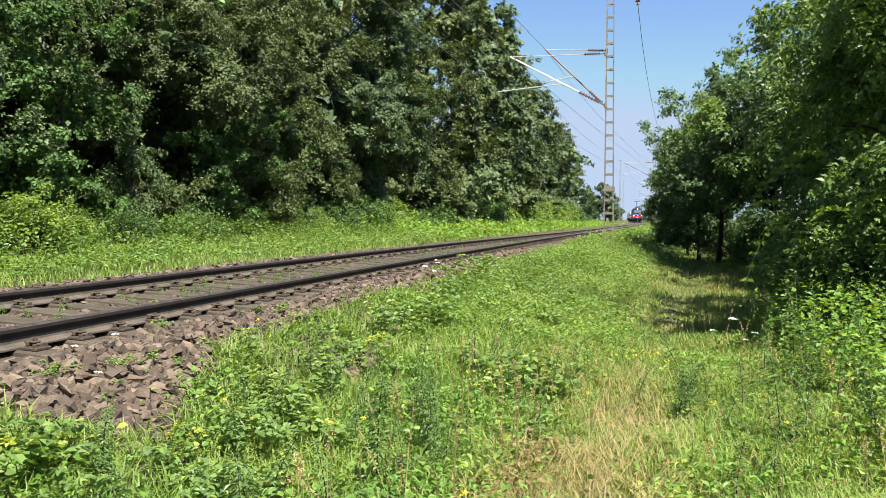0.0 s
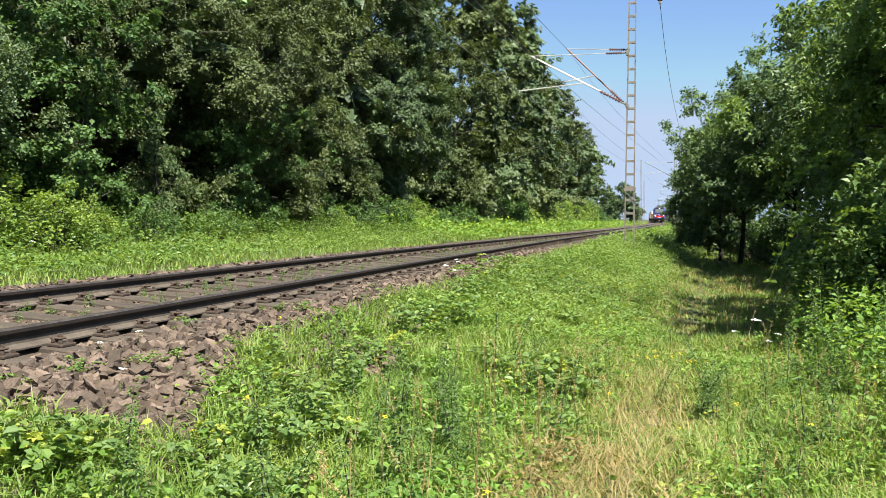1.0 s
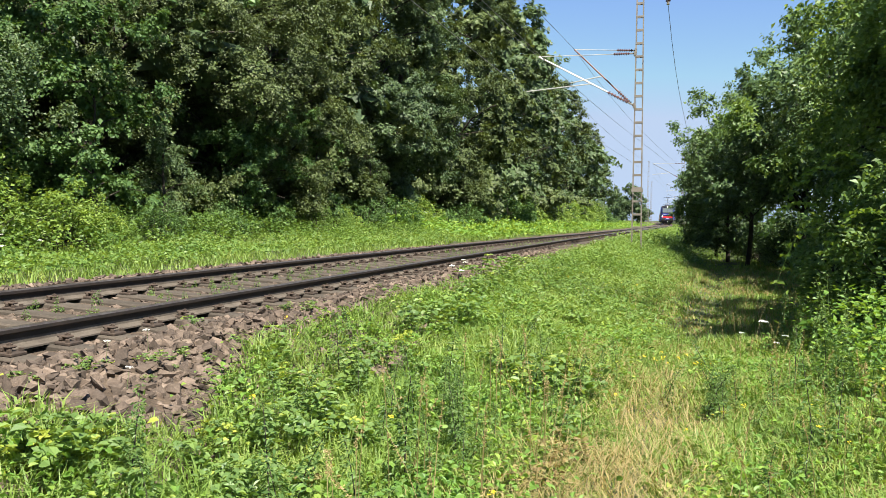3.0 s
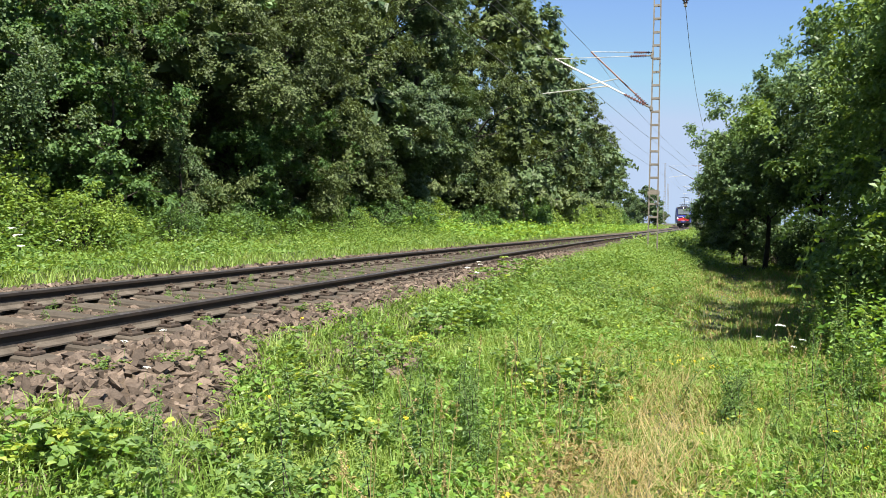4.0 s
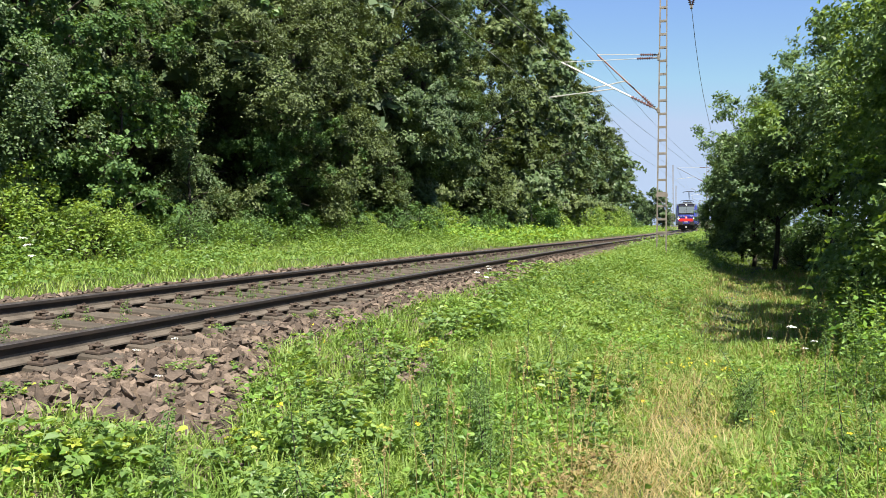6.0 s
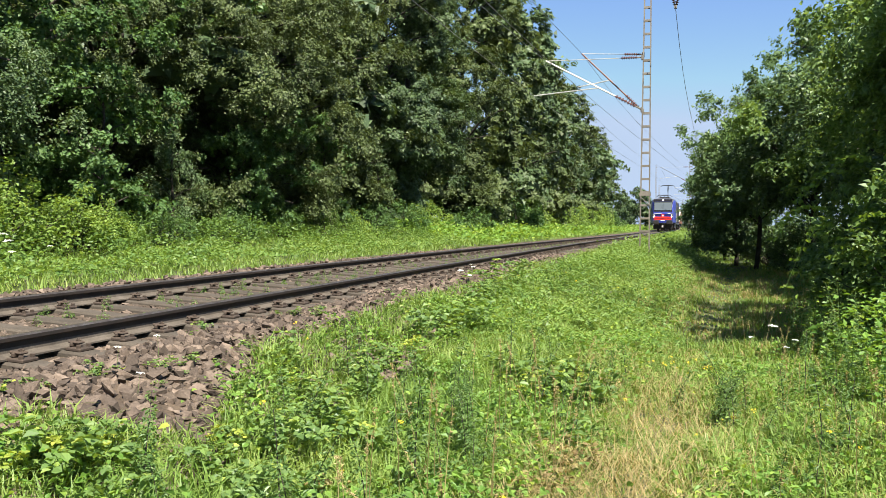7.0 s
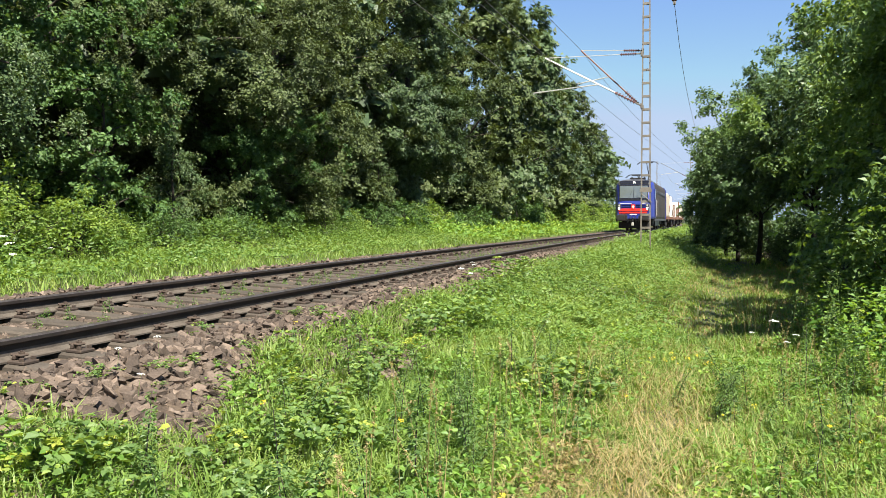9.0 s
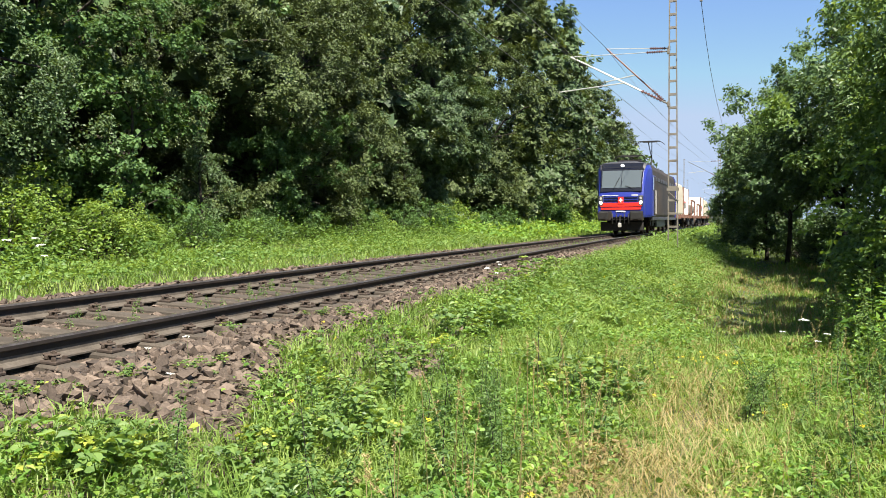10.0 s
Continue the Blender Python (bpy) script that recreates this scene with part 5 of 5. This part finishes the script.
def bramble_meshes(seed, material):
    """Arching canes that carry leaves in threes."""
    rng = np.random.default_rng(seed)
    paths, at, nrm, size = [], [], [], []
    for i in range(7):
        a = rng.uniform(0, 2 * np.pi)
        reach, top = rng.uniform(0.12, 0.42), rng.uniform(0.16, 0.36)
        q = np.linspace(0, 1, 6)
        p = np.stack([np.cos(a) * reach * q, np.sin(a) * reach * q, top * np.sin(q * 2.2) / 0.95], 1)
        paths.append([(x, 0.004 - 0.0025 * k) for x, k in zip(p, q)])
        for k in np.linspace(0.25, 1.0, 5):
            c = np.array([np.interp(k, q, p[:, j]) for j in range(3)])
            turn = rng.uniform(0, 2 * np.pi)
            for leaf in range(3):
                b = turn + (leaf - 1) * 1.5
                o = np.array([np.cos(b), np.sin(b), 0.15])
                sz = rng.uniform(0.035, 0.075)
                at.append(c + o * sz * 0.75)
                nrm.append(np.array([0, 0, 1.0]) + rng.normal(0, 0.28, 3))
                size.append(sz)
    v, f = tubes(paths, 5)
    lv, lf = leaf_ovals(rng, np.array(at), np.array(nrm), np.array(size) * 1.15, 0.8)
    return mesh_from("cane", v, f, M_HERB), mesh_from("leaf_spray", lv, lf, material)


def herb_meshes(seed):
    """One upright stem with many narrow leaves, smaller towards the tip."""
    rng = np.random.default_rng(seed)
    h, n = 0.55, 150
    bend = rng.normal(0, 0.06, 2)
    q = np.linspace(0, 1, 6)
    p = np.stack([bend[0] * q * q, bend[1] * q * q, h * q], 1)
    v, f = tubes([[(x, 0.0045 - 0.003 * k) for x, k in zip(p, q)]], 5)
    k = rng.uniform(0.08, 1.0, n)
    c = np.stack([np.interp(k, q, p[:, j]) for j in range(3)], 1)
    a = rng.uniform(0, 2 * np.pi, n)
    o = np.stack([np.cos(a), np.sin(a), rng.uniform(-0.1, 0.6, n)], 1)
    at = c + o * (0.02 + 0.085 * (1 - k[:, None]) * rng.uniform(0.3, 1, (n, 1)))
    lv, lf = leaf_quads(rng, at, np.stack([o[:, 0] * 0.5, o[:, 1] * 0.5, np.ones(n)], 1) + rng.normal(0, 0.3, (n, 3)), 0.055 - 0.025 * k, 0.36)
    return mesh_from("stem", v, f, M_BARK), mesh_from("leaf_spray", lv, lf, M_HERB)


def plant(name, meshes, first, second, s, u, turn, scale, label, category, group):
    p = spot(s, u, -0.02)
    root = thing(name, pose(p.x, p.y, p.z, 0, 0, turn) @ Matrix.Diagonal((scale, scale, scale, 1)), label, category, group)
    tagged(child(first, meshes[0], root), kind="stuff")
    tagged(child(second, meshes[1], root), kind="stuff")


rng = np.random.default_rng(314)
brambles = [bramble_meshes(i, M_BRAMBLE) for i in (1, 2, 3, 4)]
withered = bramble_meshes(5, M_WILT)
yellowed = bramble_meshes(6, M_YELLOWED)
herbs = [herb_meshes(i) for i in (11, 12, 13)]
for i in range(70):
    s = float(2.8 + 16 * rng.uniform(0, 1) ** 1.6)
    u = float(rng.uniform(2.0, 4.7))
    if is_bed(np.array([s]), np.array([u]))[0]:
        u += 0.5
    plant("bramble", brambles[i % 4], "cane", "leaf_spray", s, u, float(rng.uniform(0, 360)), float(rng.uniform(0.45, 0.9)), "yellow-green bramble creeping over the grassy bank", "bramble", "brambles on the bank")
for s, u, sc in ((7.0, 2.95, 0.9), (7.5, 2.8, 1.0), (8.1, 2.7, 0.9), (9.8, 2.5, 1.15), (10.6, 2.45, 1.1), (12.2, 2.4, 1.2), (14.0, 2.4, 1.2), (17.0, 2.4, 1.3), (4.3, 2.4, 1.0), (3.9, 2.2, 1.0),
                 (4.45, 1.45, 0.4), (4.75, 1.5, 0.3), (4.2, 1.5, 0.5), (5.1, 2.65, 0.5), (15.45, 2.2, 1.5), (10.9, 2.8, 1.3), (11.2, 2.9, 1.2), (7.35, 2.1, 0.9), (6.9, 2.2, 0.8), (6.5, 2.45, 0.8)):
    plant("bramble", brambles[int(s) % 4], "cane", "leaf_spray", s, u, s * 77, sc, "dense dark green bramble at the edge of the gravel", "bramble", "brambles on the bank")
for s, u, sc in ((3.85, 2.4, 1.0), (4.2, 2.35, 0.85), (3.7, 2.8, 0.8), (5.1, 2.85, 0.9), (5.65, 2.95, 0.95), (5.3, 3.1, 0.8), (8.4, 4.3, 1.25), (7.9, 4.5, 1.25), (8.2, 4.7, 1.0), (4.6, 2.9, 0.8), (6.2, 2.7, 0.8)):
    plant("bramble", brambles[int(s * 7) % 4], "cane", "leaf_spray", s, u, s * 77, sc, "broad-leaved yellow-green bramble in the grass", "bramble", "brambles on the bank")
for i in range(26):
    s, u = float(rng.uniform(4.6, 13)), float(rng.uniform(1.15, 1.9))
    plant("bramble", brambles[i % 4], "cane", "leaf_spray", s, u, float(rng.uniform(0, 360)), float(rng.uniform(0.2, 0.42)), "small bramble shoot among the ballast stones", "bramble", "bramble shoots on the gravel")
for s, u, sc in ((3.8, 2.25, 0.7), (4.25, 2.3, 0.55), (5.05, 2.6, 0.45), (8.5, 4.35, 0.8), (7.8, 4.2, 0.6), (6.7, 2.3, 0.5), (9.2, 2.6, 0.6), (5.7, 3.2, 0.55)):
    plant("bramble", yellowed, "cane", "leaf_spray", s, u, s * 67, sc, "bramble with yellowed leaves in the grass", "bramble", "yellowed brambles")
for s, u, sc in ((5.9, 4.75, 0.6), (6.2, 4.6, 0.5), (5.3, 4.6, 0.6), (4.7, 3.4, 0.5), (6.6, 3.4, 0.5)):
    plant("withered_plant", withered, "cane", "leaf_spray", s, u, s * 91, sc, "withered reddish-brown broad-leaved plant in the grass", "wild plant", "withered plants")
for i in range(90):
    s, u = float(2.9 + 6.5 * rng.uniform(0, 1) ** 1.3), float(rng.uniform(2.5, 9.0))
    if abs(u - float(path_middle(s))) < 0.45:
        continue
    plant("herb", herbs[i % 3], "stem", "leaf_spray", s, u, float(rng.uniform(0, 360)), float(rng.uniform(0.65, 1.3)), "upright feathery green herb with a dark stem", "wild plant", "feathery herbs in the grass")


for i in range(26):
    cs, cu = ((5.7, 3.8), (6.2, 3.9), (8.0, 5.8))[i % 3]
    plant("herb", herbs[i % 3], "stem", "leaf_spray", float(rng.normal(cs, 0.28)), float(rng.normal(cu, 0.25)), float(rng.uniform(0, 360)), float(rng.uniform(0.6, 1.0)), "upright feathery green herb with a dark stem", "wild plant", "feathery herbs in the grass")


def straw(seed, count, s0, s1, width, label, off=0.0):
    """Dry grass trodden flat along the path."""
    rng = np.random.default_rng(seed)
    s = s0 + (s1 - s0) * rng.uniform(0, 1, count) ** 1.2
    u = path_middle(s) + off + rng.normal(0, width, count)
    x, y = plan(s, u)
    at = np.stack([x, y, ground(s, u) + rng.uniform(-0.03, 0.05, count)], 1)
    v, q = blades(rng, at, rng.uniform(0.1, 0.28, count), rng.uniform(0.003, 0.006, count), rng.uniform(1.2, 2.5, count))
    return tagged(new("straw", mesh_from("straw", v, q, M_DRY)), label, "straw", kind="stuff")


straw(71, 2200, 2.4, 10, 0.32, "trodden dry straw along the footpath")
straw(74, 700, 8.6, 11.4, 0.3, "bleached dry grass tuft on the bank", off=-0.95)
straw(77, 700, 4.6, 6.4, 0.3, "bleached dry grass beside the footpath", off=-0.4)


def stalks(name, seed, count, s0, s1, u0, u1, h0, h1, material, label, leaves=0, leaf=0.04, head=0.0, r=0.0025):
    """Upright stems, some with narrow leaves along them or a seed head."""
    rng = np.random.default_rng(seed)
    s, u = scatter(rng, count, s0, s1, u0, u1, 1.1)
    ok = np.abs(u - path_middle(s)) > 0.35
    s, u = s[ok], u[ok]
    x, y = plan(s, u)
    g = ground(s, u)
    h = rng.uniform(h0, h1, len(s))
    lean = rng.normal(0, 0.13, (len(s), 2))
    paths, at, nrm, size = [], [], [], []
    for i in range(len(s)):
        p = [np.array([x[i] + lean[i, 0] * q * q * h[i], y[i] + lean[i, 1] * q * q * h[i], g[i] + h[i] * q - 0.02]) for q in (0, 0.4, 0.75, 1.0)]
        paths.append([(p[0], r), (p[1], r * 0.9), (p[2], r * 0.7), (p[3], r * 0.4)])
        if leaves:
            q = rng.uniform(0.12, 1.0, leaves)
            c = np.stack([np.interp(q, (0, 0.4, 0.75, 1.0), [a[j] for a in p]) for j in range(3)], 1)
            a = rng.uniform(0, 2 * np.pi, leaves)
            o = np.stack([np.cos(a), np.sin(a), rng.uniform(-0.2, 0.5, leaves)], 1)
            at.append(c + o * leaf * (0.5 + (1 - q[:, None]) * 1.1))
            nrm.append(np.stack([o[:, 0] * 0.4, o[:, 1] * 0.4, np.ones(leaves)], 1) + rng.normal(0, 0.35, (leaves, 3)))
            size.append(leaf * (1.5 - 0.8 * q))
        if head:
            k = 26
            q = rng.uniform(0.8, 1.02, k)
            c = np.stack([np.interp(q, (0, 0.4, 0.75, 1.0), [a[j] for a in p]) for j in range(3)], 1)
            at.append(c + rng.normal(0, head * 0.25, (k, 3)))
            nrm.append(rng.normal(0, 1, (k, 3)))
            size.append(np.full(k, head))
    v, f = tubes(paths, 4)
    if at:
        lv, lf = leaf_quads(rng, np.concatenate(at), np.concatenate(nrm), np.concatenate(size), 0.35)
        f = np.concatenate([f, lf + len(v)])
        v = np.concatenate([v, lv])
    return tagged(new(name, mesh_from(name, v, f, material)), label, "wild plants", kind="stuff")


stalks("dry_stalks", 72, 40, 3.6, 7.5, 3.8, 4.8, 0.45, 0.85, M_DRY, "tall dry grass stalks with seed heads", head=0.022)
stalks("dry_stalks", 73, 90, 4.5, 14, 5.8, 9.0, 0.4, 0.75, M_DRY, "tall dry grass stalks with seed heads", head=0.022)
stalks("feathery_herbs", 75, 160, 8.0, 14.5, 6.9, 9.0, 0.6, 1.15, M_HERB, "tall feathery herbs below the trees", leaves=90, leaf=0.05, r=0.004)
stalks("track_weeds", 76, 260, 5.0, 42, -0.62, 0.62, 0.06, 0.2, M_HERB, "small weeds growing between the rails", leaves=40, leaf=0.03)


def flower_meshes(kind):
    """A thin stem, and either a flat white umbel of many florets or a small yellow cluster."""
    rng = np.random.default_rng(8 if kind == "umbel" else 9)
    h = 0.42 if kind == "umbel" else 0.26
    v, f = tubes([[((0, 0, 0), 0.004), ((0.01, 0, h * 0.5), 0.003), ((0.0, 0.01, h), 0.002)]], 5)
    n = 60 if kind == "umbel" else 14
    a, r = rng.uniform(0, 2 * np.pi, n), np.sqrt(rng.uniform(0, 1, n)) * (0.055 if kind == "umbel" else 0.03)
    at = np.stack([r * np.cos(a), r * np.sin(a), h + 0.012 - r * r * 3 + rng.normal(0, 0.003, n) + (rng.uniform(0, 0.03, n) if kind != "umbel" else 0)], 1)
    lv, lf = leaf_quads(rng, at, np.array([0, 0, 1.0]) + rng.normal(0, 0.3, (n, 3)), np.full(n, 0.022), 0.9, 0.05)
    return mesh_from("stem", v, f, M_HERB), mesh_from("flower_head", lv, lf, M_WHITE if kind == "umbel" else M_YELLOW)


UMBEL, YELLOW = flower_meshes("umbel"), flower_meshes("yellow")


def flower(name, meshes, s, u, scale, turn, label, group, lift=0.0):
    p = spot(s, u, lift - 0.02)
    root = thing(name, pose(p.x, p.y, p.z, turn % 17 - 8, turn % 13 - 6, turn) @ Matrix.Diagonal((scale, scale, scale, 1)), label, "flower", group)
    child("stem", meshes[0], root)
    child("flower_head", meshes[1], root)


rng = np.random.default_rng(123)
for s, u, sc in ((15.6, 1.75, 0.8), (15.9, 1.65, 0.8), (14.2, 1.85, 0.9), (14.4, 1.95, 0.75), (12.2, 6.5, 1.15), (11.8, 6.75, 0.8), (12.6, 6.3, 0.7), (11.4, 6.6, 0.7), (5.4, 1.6, 0.5), (6.0, 1.55, 0.5),
                 (5.2, 1.9, 0.5), (12.9, 8.3, 1.6)):
    flower("umbel_flower", UMBEL, s, u, sc, rng.uniform(0, 360), "flat white umbel flower on a thin stem", "white umbel flowers")
for i in range(16):
    flower("umbel_flower", UMBEL, float(rng.normal(9.5, 1.6)), float(rng.normal(-4.9, 0.5)), float(rng.uniform(0.7, 1.5)), float(rng.uniform(0, 360)), "flat white umbel flower on a thin stem", "white umbel flowers")
for cs, cu, n, w in ((10.3, 5.3, 14, 0.22), (10.0, 5.75, 7, 0.25), (4.4, 4.55, 9, 0.12), (7.6, 5.9, 7, 0.4), (6.2, 6.9, 9, 0.4), (18.0, 4.3, 16, 0.7), (12.0, 8.2, 14, 0.35), (8.0, 2.4, 5, 0.3), (5.6, 3.0, 5, 0.5), (9.5, 7.6, 8, 0.5)):
    for i in range(n):
        flower("yellow_flower", YELLOW, cs + float(rng.normal(0, w)), cu + float(rng.normal(0, w)), float(rng.uniform(0.4, 0.8)), float(rng.uniform(0, 360)), "small yellow wildflower in the grass", "yellow wildflowers")

# ---- ballast stones ----


def stone_shape(seed):
    rng = np.random.default_rng(seed)
    bm = bmesh.new()
    corners = np.array(list(itertools.product((-1, 1), repeat=3)), float)
    pts = (corners * rng.uniform(0.2, 0.5, (8, 1)) + rng.normal(0, 0.12, (8, 3))) * np.array([1.3, rng.uniform(0.75, 1.1), rng.uniform(0.5, 0.9)])
    for p in pts:
        bm.verts.new(p)
    hull = bmesh.ops.convex_hull(bm, input=bm.verts)
    bmesh.ops.delete(bm, geom=[v for v in bm.verts if not v.link_faces], context="VERTS")
    bmesh.ops.triangulate(bm, faces=bm.faces)
    me = bpy.data.meshes.new("stone")
    bm.to_mesh(me)
    bm.free()
    me.materials.append(M_STONE)
    return me


def build_ballast():
    shapes = [stone_shape(i) for i in range(14)]
    rng = np.random.default_rng(90)
    arr = []
    for me in shapes:
        arr.append((np.array([v.co[:] for v in me.vertices]), np.array([p.vertices[:] for p in me.polygons])))

    def lay(count, s0, s1, u0, u1, lo, hi, power):
        s, u = scatter(rng, count, s0, s1, u0, u1, power)
        return s, u, lo + (hi - lo) * rng.uniform(0, 1, count) ** 1.5
    groups = [lay(6200, 3.5, 13, 1.2, 2.75, 0.04, 0.105, 1.15), lay(3600, 3.5, 16, 0.9, 1.5, 0.025, 0.06, 1.15), lay(3200, 12, 30, 0.95, 2.0, 0.05, 0.11, 1.3), lay(4200, 4, 14, -0.62, 0.62, 0.025, 0.06, 1.1),
              lay(1800, 4, 30, -2.75, -0.92, 0.05, 0.09, 1.2), lay(1500, -6, 3.6, -2.6, 2.3, 0.05, 0.11, 1.0), lay(1500, 13, 40, -0.62, 0.62, 0.03, 0.06, 1.3)]
    s, u, d = (np.concatenate(x) for x in zip(*groups))
    x, y = plan(s, u)
    z = ground(s, u) - 0.01 - 0.012 * (np.abs(u) < 0.7) + d * rng.uniform(-0.1, 0.5, len(s))
    pick = np.where((s > 4.5) & (s < 7.5) & (u > 1.2) & (u < 2.4))[0][:300]
    single = set(pick.tolist())
    vs, fs, base = [], [], 0
    for i in range(len(s)):
        m = pose(x[i], y[i], z[i], rng.normal(0, 22), rng.normal(0, 22), rng.uniform(0, 360))
        k = i % 14
        if i in single:
            ob = child("stone", shapes[k], GROUND)
            ob.matrix_world = m @ Matrix.Diagonal((d[i], d[i], d[i], 1))
        else:
            a = np.array(m)
            vs.append(arr[k][0] * d[i] @ a[:3, :3].T + a[:3, 3])
            fs.append(arr[k][1] + base)
            base += len(arr[k][0])
    me = mesh_from("ballast", np.concatenate(vs), np.concatenate(fs), M_STONES)
    tagged(child("ballast_stones", me, GROUND, "reddish-brown broken ballast stones"), kind="stuff")


build_ballast()

# ---- motion of the train ----
SPEED, FRONT0 = 21.4, 262.6


def motions():
    """The train runs towards the camera at a steady speed, its wheels turning."""
    times = [i * 0.5 for i in range(21)]
    behind = 9.49
    for ob, half, between in ((LOCO, 9.9, 9.5), (WAGON_1, 10.2, 13.3), (WAGON_2, 10.2, 13.3), (WAGON_3, 10.2, 13.3), (WAGON_4, 10.2, 13.3)):
        offset = behind if ob is LOCO else behind + half
        walk(ob, [(t, train_pose(FRONT0 - SPEED * t + offset, between)) for t in times])
        behind = offset + half
    step = 1.0 / FPS
    for ax, y, r in WHEELS[:8]:
        rows = [(i * step, pose(0, y, r, -math.degrees(SPEED * i * step / r) % 360, 0, 0)) for i in range(301)]
        walk(ax, rows)


motions()
